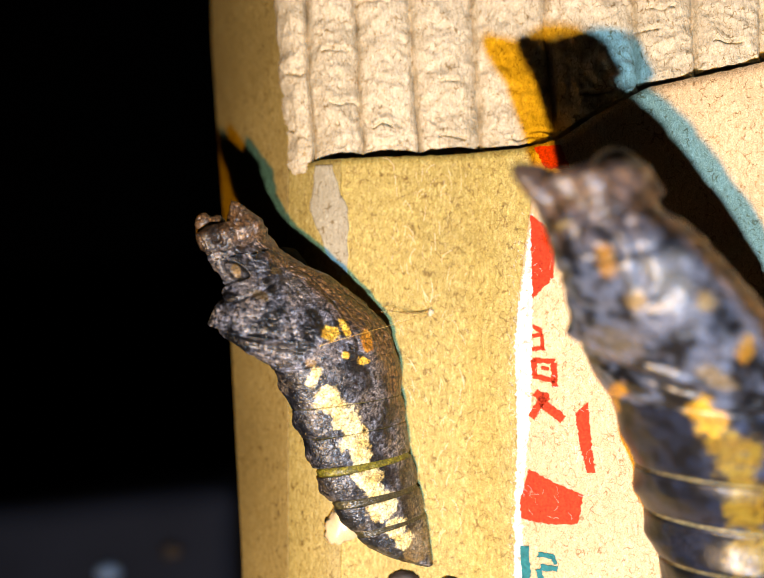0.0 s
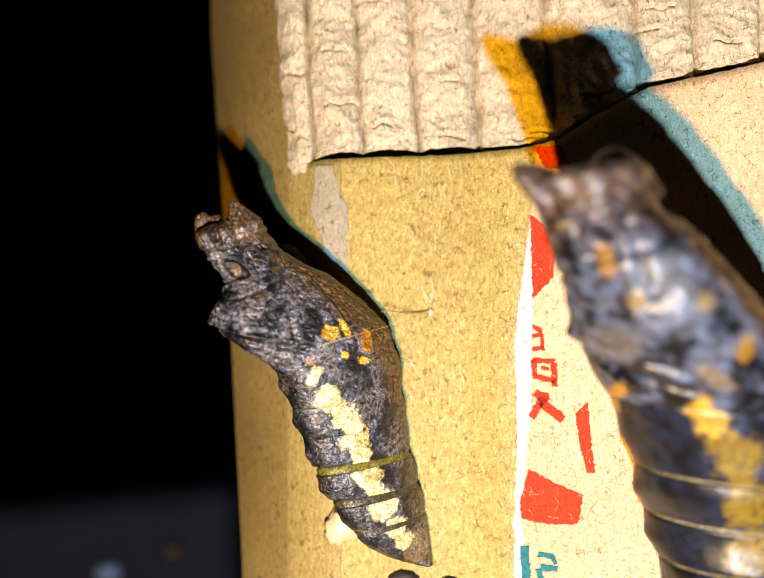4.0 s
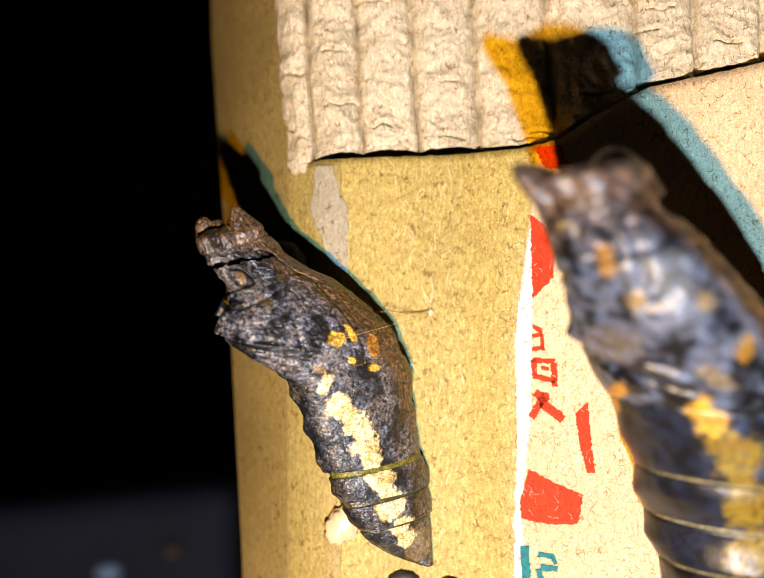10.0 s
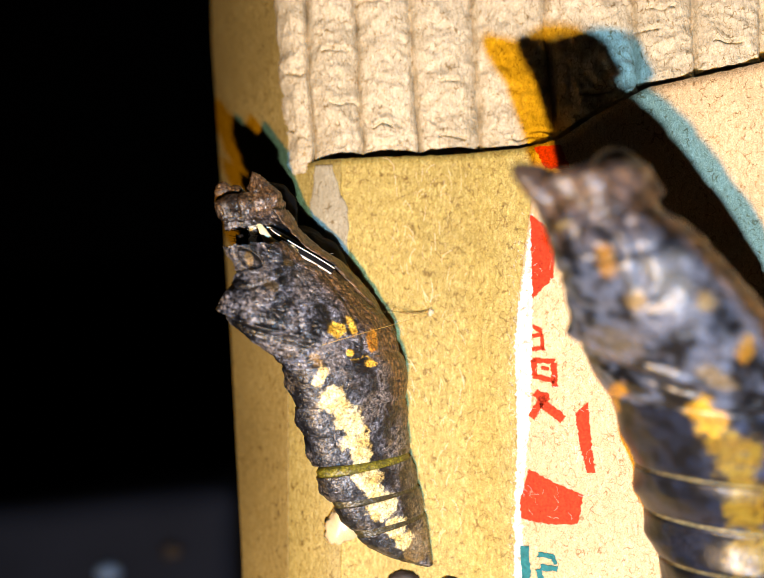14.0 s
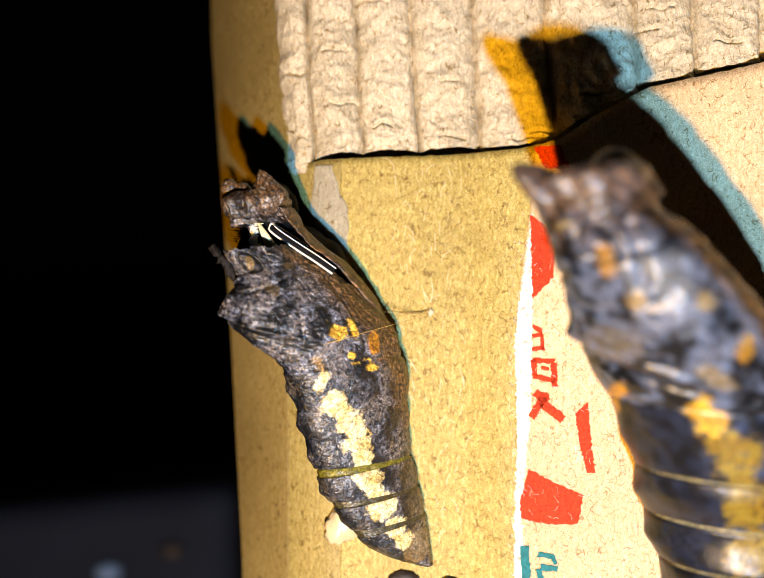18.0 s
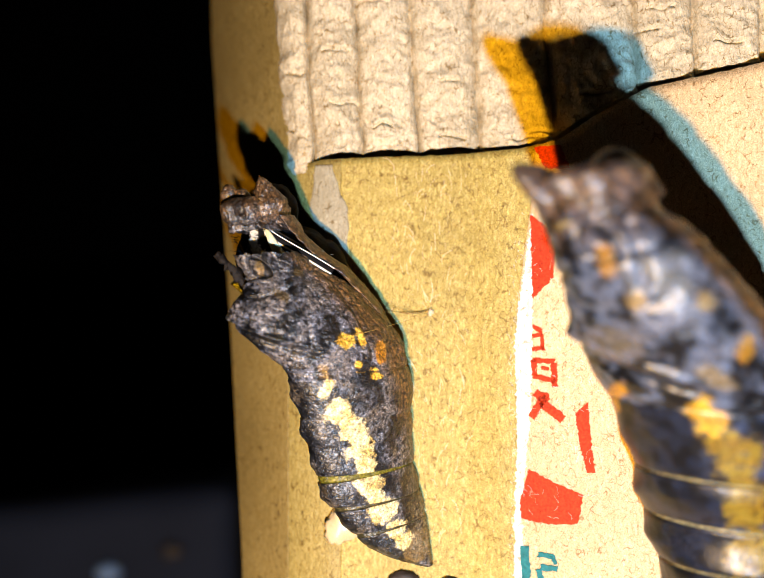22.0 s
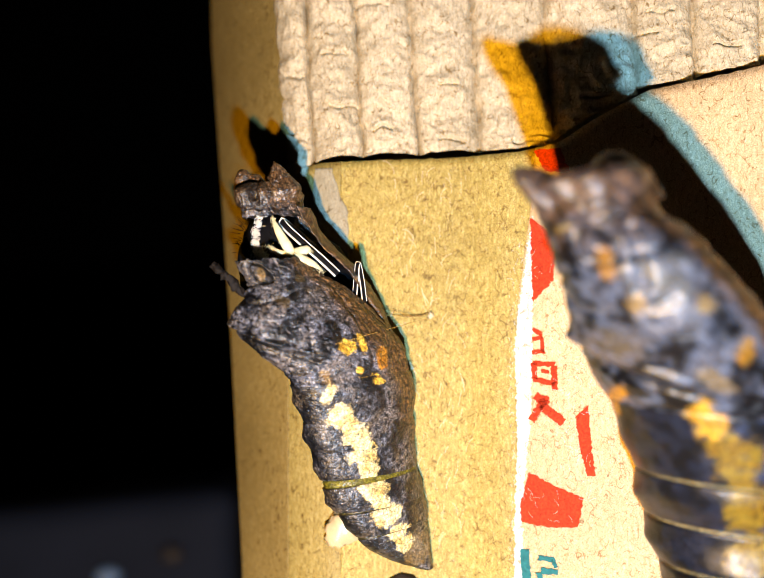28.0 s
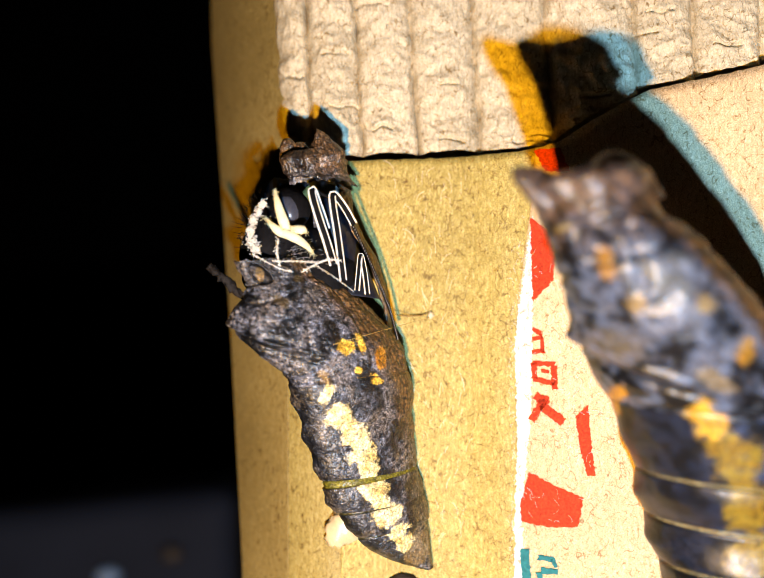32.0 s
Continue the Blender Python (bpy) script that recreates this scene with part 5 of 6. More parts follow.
    walk(rings[3], [(t, pose(x * MM, y * MM, z * MM, 0, a, 0)) for t, x, y, z, a in
        [(0, 0, 0, 0, 0), (0.5, 0, 0, 0.06, -0.02), (1, 0.07, 0, 0.01, -0.06), (1.5, 0.06, 0, 0.06, -0.01), (2, -0.02, 0, 0.05, 0.08), (2.5, -0.08, 0, 0.11, 0.11), (3, -0.06, 0, 0.12, 0), (3.5, -0.01, 0, 0.11, 0.04), (5.5, -0.09, 0, 0.08, 0.42), (6, 0.07, 0, 0.04, 0.25), (6.5, 0.06, 0, -0.09, 0.31), (7, 0.05, 0, -0.03, 0.32), (7.5, 0.11, 0, 0.11, 0.06), (8, -0.07, 0, 0.02, 0.36), (8.5, -0.25, 0, 0.02, 0.93), (9, 0.2, 0, -0.11, 0.46), (9.5, 0.62, 0, -0.16, -0.14), (10, 0.88, 0, -0.32, -0.28), (10.5, 0.21, 0, -0.42, 0.71), (11, 0.75, 0, -0.27, -0.19), (11.5, 0.25, 0, -0.05, 0.49), (12, 0.07, 0, -0.08, 0.82), (12.5, -0.22, 0, -0.08, 1.35), (13, -0.23, 0, -0.08, 1.39), (13.5, -0.21, 0, -0.07, 1.32), (14, -0.21, 0, -0.07, 1.32), (14.5, -0.05, 0, -0.26, 1.38), (16.5, 0.09, 0, -0.33, 0.98), (17, 0.12, 0, -0.2, 0.83), (17.5, 0.02, 0, -0.23, 1.08), (18, -0.06, 0, -0.23, 1.13), (18.5, -0.07, 0, -0.24, 1.21), (19, -0.17, 0, -0.28, 1.67), (19.5, -0.11, 0, -0.4, 1.68), (20, 0.31, 0, -0.46, 1.07), (20.5, 0.27, 0, -0.78, 1.27), (21, 0.4, 0, -0.83, 1.22), (21.5, 0.31, 0, -0.9, 1.34), (22, 0.08, 0, -0.87, 1.64), (22.5, 0.32, 0, -0.45, 1.02), (23, 0.13, 0, -0.54, 1.38), (23.5, 0.08, 0, -0.52, 1.32), (24, 0.01, 0, -0.51, 1.4), (24.5, -0.01, 0, -0.55, 1.47), (25, -0.07, 0, -0.56, 1.79), (25.5, -0.02, 0, -0.65, 1.79), (27.5, 0.42, 0, -0.94, 1.38), (28, 0.32, 0, -0.97, 1.6), (28.5, 0.36, 0, -0.84, 1.42), (29, 0.33, 0, -0.85, 1.56), (29.5, 0.43, 0, -0.81, 1.06), (30, 0.35, 0, -0.87, 1.13), (30.5, 0.37, 0, -0.81, 1.05), (31, 0.27, 0, -0.86, 1.56), (31.5, 0.22, 0, -0.94, 1.76), (32, 0.31, 0, -0.99, 1.63)]])
    walk(rings[4], [(t, pose(x * MM, y * MM, z * MM, 0, a, 0)) for t, x, y, z, a in
        [(0, 0, 0, 0, 0), (0.5, 0, 0, 0.03, -0.04), (1, 0.06, 0, 0.02, -0.1), (1.5, 0.06, 0, 0.03, -0.02), (2, -0.02, 0, 0.01, 0.14), (2.5, -0.06, 0, 0.06, 0.18), (3, -0.01, 0, 0.08, 0), (3.5, 0, 0, 0.07, 0.06), (5.5, -0.14, 0, 0.04, 0.72), (6, 0.06, 0, -0.01, 0.42), (6.5, 0.13, 0, -0.1, 0.53), (7, 0.12, 0, -0.08, 0.55), (7.5, 0.24, 0, 0.04, 0.1), (8, -0.01, 0, -0.03, 0.61), (8.5, -0.34, 0, -0.1, 1.58), (9, 0.2, 0, -0.2, 0.78), (9.5, 0.7, 0, -0.22, -0.24), (10, 0.98, 0, -0.39, -0.47), (10.5, 0.24, 0, -0.56, 1.2), (11, 0.9, 0, -0.46, -0.32), (11.5, 0.4, 0, -0.26, 0.84), (12, 0.12, 0, -0.22, 1.4), (12.5, -0.32, 0, -0.28, 2.29), (13, -0.34, 0, -0.28, 2.36), (13.5, -0.31, 0, -0.27, 2.24), (14, -0.31, 0, -0.27, 2.24), (14.5, -0.2, 0, -0.52, 2.34), (16.5, 0.1, 0, -0.66, 1.67), (17, 0.15, 0, -0.46, 1.41), (17.5, -0.03, 0, -0.48, 1.84), (18, -0.11, 0, -0.49, 1.92), (18.5, -0.15, 0, -0.51, 2.06), (19, -0.36, 0, -0.6, 2.84), (19.5, -0.32, 0, -0.7, 2.86), (20, 0.18, 0, -0.78, 1.82), (20.5, 0.12, 0, -1.09, 2.16), (21, 0.26, 0, -1.12, 2.07), (21.5, 0.19, 0, -1.24, 2.28), (22, -0.05, 0, -1.2, 2.78), (22.5, 0.31, 0, -0.79, 1.74), (23, 0.03, 0, -0.84, 2.34), (23.5, 0, 0, -0.8, 2.25), (24, -0.1, 0, -0.8, 2.38), (24.5, -0.13, 0, -0.82, 2.5), (25, -0.28, 0, -0.87, 3.04), (25.5, -0.22, 0, -0.96, 3.04), (27.5, 0.31, 0, -1.3, 2.34), (28, 0.18, 0, -1.31, 2.72), (28.5, 0.28, 0, -1.2, 2.41), (29, 0.16, 0, -1.19, 2.66), (29.5, 0.43, 0, -1.06, 1.8), (30, 0.28, 0, -1.13, 1.92), (30.5, 0.32, 0, -1.08, 1.79), (31, 0.1, 0, -1.2, 2.64), (31.5, -0.01, 0, -1.27, 3), (32, 0.08, 0, -1.34, 2.78)]])
    walk(rings[5], [(t, pose(x * MM, y * MM, z * MM, 0, a, 0)) for t, x, y, z, a in
        [(0, 0, 0, 0, 0), (0.5, 0.01, 0, 0.01, -0.05), (1, 0.04, 0, 0.02, -0.13), (1.5, 0.05, 0, 0, -0.03), (2, -0.02, 0, -0.03, 0.2), (2.5, -0.04, 0, -0, 0.26), (3, 0.04, 0, 0.04, 0.01), (3.5, 0.01, 0, 0.03, 0.08), (5.5, -0.18, 0, -0, 1.01), (6, 0.05, 0, -0.06, 0.6), (6.5, 0.2, 0, -0.12, 0.75), (7, 0.19, 0, -0.12, 0.77), (7.5, 0.37, 0, -0.02, 0.15), (8, 0.05, 0, -0.09, 0.86), (8.5, -0.43, 0, -0.22, 2.23), (9, 0.21, 0, -0.28, 1.09), (9.5, 0.79, 0, -0.29, -0.35), (10, 1.07, 0, -0.46, -0.66), (10.5, 0.26, 0, -0.71, 1.7), (11, 1.05, 0, -0.65, -0.46), (11.5, 0.56, 0, -0.48, 1.18), (12, 0.18, 0, -0.37, 1.97), (12.5, -0.43, 0, -0.48, 3.23), (13, -0.46, 0, -0.49, 3.34), (13.5, -0.41, 0, -0.47, 3.17), (14, -0.41, 0, -0.47, 3.17), (14.5, -0.34, 0, -0.79, 3.31), (16.5, 0.1, 0, -1, 2.36), (17, 0.17, 0, -0.72, 1.99), (17.5, -0.08, 0, -0.73, 2.59), (18, -0.16, 0, -0.75, 2.71), (18.5, -0.22, 0, -0.78, 2.91), (19, -0.55, 0, -0.93, 4.01), (19.5, -0.52, 0, -1.01, 4.04), (20, 0.04, 0, -1.1, 2.56), (20.5, -0.03, 0, -1.4, 3.04), (21, 0.12, 0, -1.42, 2.92), (21.5, 0.07, 0, -1.58, 3.21), (22, -0.18, 0, -1.52, 3.92), (22.5, 0.3, 0, -1.13, 2.45), (23, -0.07, 0, -1.14, 3.31), (23.5, -0.07, 0, -1.09, 3.18), (24, -0.2, 0, -1.1, 3.36), (24.5, -0.25, 0, -1.1, 3.53), (25, -0.48, 0, -1.18, 4.3), (25.5, -0.41, 0, -1.27, 4.3), (27.5, 0.2, 0, -1.65, 3.3), (28, 0.03, 0, -1.65, 3.85), (28.5, 0.21, 0, -1.55, 3.4), (29, -0.02, 0, -1.53, 3.76), (29.5, 0.43, 0, -1.32, 2.54), (30, 0.22, 0, -1.39, 2.71), (30.5, 0.28, 0, -1.36, 2.53), (31, -0.08, 0, -1.53, 3.73), (31.5, -0.24, 0, -1.6, 4.24), (32, -0.14, 0, -1.68, 3.92)]])
    walk(flap, [(t, pose(x * MM, y * MM, z * MM, 0, a, 0)) for t, x, y, z, a in
        [(0, -18.68, 2, -4.91, 42), (0.5, -18.62, 1.98, -4.93, 41.8), (1, -18.41, 1.97, -5.04, 41.34), (1.5, -18.29, 1.95, -5.06, 41.14), (2, -18.47, 1.94, -4.94, 41.57), (2.5, -18.62, 1.92, -4.76, 41.83), (3, -18.5, 1.91, -4.82, 41.45), (3.5, -18.32, 1.89, -4.91, 41.05), (5.5, -18.73, 1.83, -4.51, 42.33), (6, -18.49, 1.82, -4.69, 41.96), (6.5, -18.36, 1.8, -4.8, 41.92), (7, -18.39, 1.78, -4.78, 42.02), (7.5, -17.97, 1.77, -4.95, 40.84), (8, -18.65, 1.75, -4.54, 42.25), (8.5, -19.27, 1.74, -4.08, 43.86), (9, -18.4, 1.72, -4.64, 42.17), (9.5, -17.47, 1.71, -5.26, 39.96), (10, -16.98, 1.69, -5.57, 39.2), (10.5, -18.47, 1.68, -4.71, 42.99), (11, -17.07, 1.66, -5.54, 39.73), (11.5, -18.12, 1.65, -4.69, 42.28), (12, -18.58, 1.63, -4.32, 43.09), (12.5, -19.29, 1.62, -3.82, 44.52), (13, -19.3, 1.6, -3.82, 44.49), (13.5, -17.7, 1.28, -4.09, 40.91), (14, -16.31, 0.96, -4.17, 37.78), (14.5, -15.09, 0.64, -4.24, 35.72), (16.5, -5.01, 0, -2.97, 14.21), (17, -3.96, 0, -2.35, 11.56), (17.5, -3.34, 0, -1.91, 10.18), (18, -2.51, 0, -1.43, 8.14), (18.5, -1.71, 0, -1, 6.44), (19, -1.57, 0, -0.73, 6.77), (19.5, -0.67, 0, -0.31, 4.88), (20, 1.03, 0, 0.25, 0.45), (20.5, 0.95, 0, -0.09, 1.08), (21, 1.2, 0, -0.16, 0.87), (21.5, 1.21, 0, -0.21, 0.94), (22, 0.89, 0, -0.21, 1.81), (22.5, 1.53, 0, 0.23, -0.31), (23, 1.23, 0, 0.24, 0.5), (23.5, 1.31, 0, 0.37, 0), (24, 1.26, 0, 0.42, 0.05), (24.5, 1.2, 0, 0.41, 0.25), (25, 0.55, 0, 0.09, 2.67), (25.5, 0.59, 0, 0.03, 2.68), (27.5, 2.17, 0, 0.36, -2.13), (28, 2.08, 0, 0.33, -1.56), (28.5, 2.28, 0, 0.47, -2.24), (29, 2.08, 0, 0.47, -1.71), (29.5, 2.13, 0, 0.45, -1.91), (30, 2.06, 0, 0.48, -2.03), (30.5, 2.2, 0, 0.59, -2.5), (31, 2.06, 0, 0.59, -2.05), (31.5, 2.08, 0, 0.58, -2.13), (32, 2.31, 0, 0.55, -2.69)]])
    walk(fly_body, [(t, pose(x * MM, y * MM, z * MM, 0, a, 0)) for t, x, y, z, a in
        [(0, 0.12, 3.7, -5.67, 0), (0.5, 0.09, 3.67, -5.58, 0), (1, 0.06, 3.62, -5.42, 0), (1.5, 0.06, 3.62, -5.42, 0), (2, 0.12, 3.7, -5.67, 0), (2.5, 0.06, 3.62, -5.38, 0), (3, 0.05, 3.61, -5.37, 0), (3.5, 0.08, 3.65, -5.51, 0), (5.5, -0.01, 3.46, -4.83, 0), (6, 0.03, 3.53, -5.07, 0), (6.5, 0.02, 3.49, -4.95, 0), (7, 0.01, 3.47, -4.9, 0), (7.5, 0.08, 3.61, -5.37, 0), (8, 0.01, 3.49, -4.93, 0), (8.5, -0.16, 3.17, -3.8, 0), (9, -0.04, 3.37, -4.55, 0), (9.5, 0.05, 3.57, -5.27, 0), (10, 0.03, 3.54, -5.18, 0), (10.5, -0.13, 3.17, -3.86, 0), (11, -0.01, 3.43, -4.82, 0), (11.5, -0.14, 3.17, -3.84, 0), (12, -0.23, 3.01, -3.26, 0), (12.5, -0.43, 2.63, -1.94, 0), (13, -0.63, 2.28, -0.69, 0), (13.5, -0.61, 2.35, -0.91, 0), (14, -0.68, 2.2, -0.37, 0), (14.5, -0.64, 2.2, -0.34, 0), (16.5, -0.4, 2.66, -2.06, 0), (17, -0.39, 2.73, -2.26, 0), (17.5, -0.5, 2.52, -1.53, 0), (18, -0.61, 2.2, -0.36, 0), (18.5, -0.6, 2.2, -0.32, 0), (19, -0.61, 2.2, -0.29, 0), (19.5, -0.55, 2.2, -0.21, 0), (20, -0.61, 2.2, -0.28, 0), (20.5, -0.61, 2.2, -0.36, 0), (21, -0.63, 2.21, -0.49, 0), (21.5, -0.6, 2.26, -0.68, 0), (22, -0.62, 2.2, -0.44, 0), (22.5, -0.55, 2.4, -1.11, 0), (23, -0.65, 2.2, -0.42, 0), (23.5, -0.52, 2.2, -0.28, 0), (24, -0.47, 2.17, -0.21, 0), (24.5, -0.38, 1.39, -0.11, 0), (25, -0.36, 1.3, -0.11, 0), (25.5, -0.36, 1.3, -0.11, 0), (27.5, -0.46, 2.2, -0.3, 0), (28, -0.46, 2.2, -0.31, 0), (28.5, -0.49, 2.2, -0.32, 0), (29, -0.5, 2.2, -0.31, 0), (29.5, -0.49, 2.2, -0.3, 0), (30, -0.32, 1.34, -0.15, 0), (30.5, -0.24, 0.88, -0.13, 0), (31, -0.08, 0, -0.04, 0), (31.5, 0, 0, 0, 0), (32, 0, 0, 0, 0)]])
    for tuft in fly_tufts:
        walk(tuft, [(t, pose(x * MM, y * MM, z * MM, 0, a, 0)) for t, x, y, z, a in
            [(0, 0.12, 3.7, -5.67, 0), (0.5, 0.09, 3.67, -5.58, 0), (1, 0.06, 3.62, -5.42, 0), (1.5, 0.06, 3.62, -5.42, 0), (2, 0.12, 3.7, -5.67, 0), (2.5, 0.06, 3.62, -5.38, 0), (3, 0.05, 3.61, -5.37, 0), (3.5, 0.08, 3.65, -5.51, 0), (5.5, -0.01, 3.46, -4.83, 0), (6, 0.03, 3.53, -5.07, 0), (6.5, 0.02, 3.49, -4.95, 0), (7, 0.01, 3.47, -4.9, 0), (7.5, 0.08, 3.61, -5.37, 0), (8, 0.01, 3.49, -4.93, 0), (8.5, -0.16, 3.17, -3.8, 0), (9, -0.04, 3.37, -4.55, 0), (9.5, 0.05, 3.57, -5.27, 0), (10, 0.03, 3.54, -5.18, 0), (10.5, 0.13, 3.17, -3.8, -2.8), (11, 0.51, 3.43, -4.7, -5.6), (11.5, 0.64, 3.17, -3.66, -8.4), (12, 0.81, 3.01, -3.02, -11.2), (12.5, 0.87, 2.63, -1.64, -14), (13, 0.67, 2.28, -0.39, -14), (13.5, 0.69, 2.35, -0.61, -14), (14, 0.62, 2.2, -0.07, -14), (14.5, 0.66, 2.2, -0.04, -14), (16.5, 0.9, 2.66, -1.76, -14), (17, 0.91, 2.73, -1.96, -14), (17.5, 0.8, 2.52, -1.23, -14), (18, 0.69, 2.2, -0.06, -14), (18.5, 0.7, 2.2, -0.02, -14), (19, 0.69, 2.2, 0.01, -14), (19.5, 0.75, 2.2, 0.09, -14), (20, 0.69, 2.2, 0.02, -14), (20.5, 0.69, 2.2, -0.06, -14), (21, 0.67, 2.21, -0.19, -14), (21.5, 0.7, 2.26, -0.38, -14), (22, 0.68, 2.2, -0.14, -14), (22.5, 0.75, 2.4, -0.81, -14), (23, 0.65, 2.2, -0.12, -14), (23.5, 0.78, 2.2, 0.02, -14), (24, 0.83, 2.17, 0.09, -14), (24.5, 0.92, 1.39, 0.19, -14), (25, 0.94, 1.3, 0.19, -14), (25.5, 0.94, 1.3, 0.19, -14), (27.5, 0.84, 2.2, 0, -14), (28, 0.84, 2.2, -0.01, -14), (28.5, 0.81, 2.2, -0.02, -14), (29, 0.8, 2.2, -0.01, -14), (29.5, 0.81, 2.2, 0, -14), (30, 0.55, 1.34, 0.05, -9.33), (30.5, 0.19, 0.88, -0.03, -4.67), (31, -0.08, 0, -0.04, 0), (31.5, 0, 0, 0, 0), (32, 0, 0, 0, 0)]])
    walk(fly_head, [(t, pose(x * MM, y * MM, z * MM, 0, a, 0)) for t, x, y, z, a in
        [(0, -1.06, 3.7, -6.66, -3.91), (0.5, -1.09, 3.67, -6.57, -3.83), (1, -1.12, 3.62, -6.44, -3.8), (1.5, -1.12, 3.62, -6.44, -3.8), (2, -1.06, 3.7, -6.66, -3.91), (2.5, -1.13, 3.62, -6.35, -3.9), (3, -1.15, 3.61, -6.34, -3.84), (3.5, -1.12, 3.65, -6.5, -3.99), (5.5, -1.15, 3.46, -5.76, -3.87), (6, -1.11, 3.53, -6.02, -3.88), (6.5, -1.09, 3.49, -5.92, -3.62), (7, -1.1, 3.47, -5.88, -3.6), (7.5, -1.08, 3.61, -6.36, -3.89), (8, -1.13, 3.49, -5.87, -3.66), (8.5, -1.17, 3.17, -4.86, -3.67), (9, -1, 3.37, -5.89, -3.91), (9.5, -0.91, 3.57, -6.89, -4.22), (10, -0.86, 3.54, -7.01, -4.35), (10.5, -0.84, 3.17, -5.77, -3.35), (11, -0.73, 3.43, -7.05, -3.88), (11.5, -0.71, 3.17, -6.14, -3.24), (12, -0.73, 3.01, -5.7, -3.24), (12.5, -0.79, 2.63, -4.48, -3.17), (13, -0.94, 2.28, -3.13, -2.6), (13.5, -0.96, 2.35, -3.35, -2.38), (14, -1, 2.2, -2.74, -2.26), (14.5, -0.88, 2.2, -2.65, -2.09), (16.5, -0.75, 2.66, -4.62, -2.48), (17, -0.78, 2.73, -4.82, -2.23), (17.5, -0.84, 2.52, -4.04, -2.32), (18, -0.83, 2.2, -2.7, -1.9), (18.5, -0.79, 2.2, -2.61, -1.69), (19, -0.83, 2.2, -2.54, -2.1), (19.5, -0.68, 2.2, -2.35, -2.16), (20, -0.81, 2.2, -2.5, -2.32), (20.5, -0.82, 2.2, -2.71, -1.36), (21, -0.89, 2.21, -2.95, -2.06), (21.5, -0.86, 2.26, -3.16, -2.07), (22, -0.85, 2.2, -2.88, -1.71), (22.5, -0.86, 2.4, -3.61, -2.03), (23, -0.92, 2.2, -2.85, -1.79), (23.5, -0.61, 2.2, -2.5, -1.26), (24, -0.51, 2.17, -2.33, -1.2), (24.5, -0.28, 1.39, -2.1, -1.09), (25, -0.24, 1.3, -2.08, -1.16), (25.5, -0.24, 1.3, -2.08, -1.15), (27.5, -0.48, 2.2, -2.55, -1.76), (28, -0.47, 2.2, -2.56, -1.57), (28.5, -0.55, 2.2, -2.59, -1.72), (29, -0.56, 2.2, -2.57, -1.69), (29.5, -0.54, 2.2, -2.54, -1.33), (30, -0.76, 1.34, -0.39, -1.29), (30.5, -0.56, 0.88, -0.32, -0.32), (31, -0.19, 0, -0.11, 1.54), (31.5, -0.01, 0, 0, 0.78), (32, 0, 0, 0, 0)]])
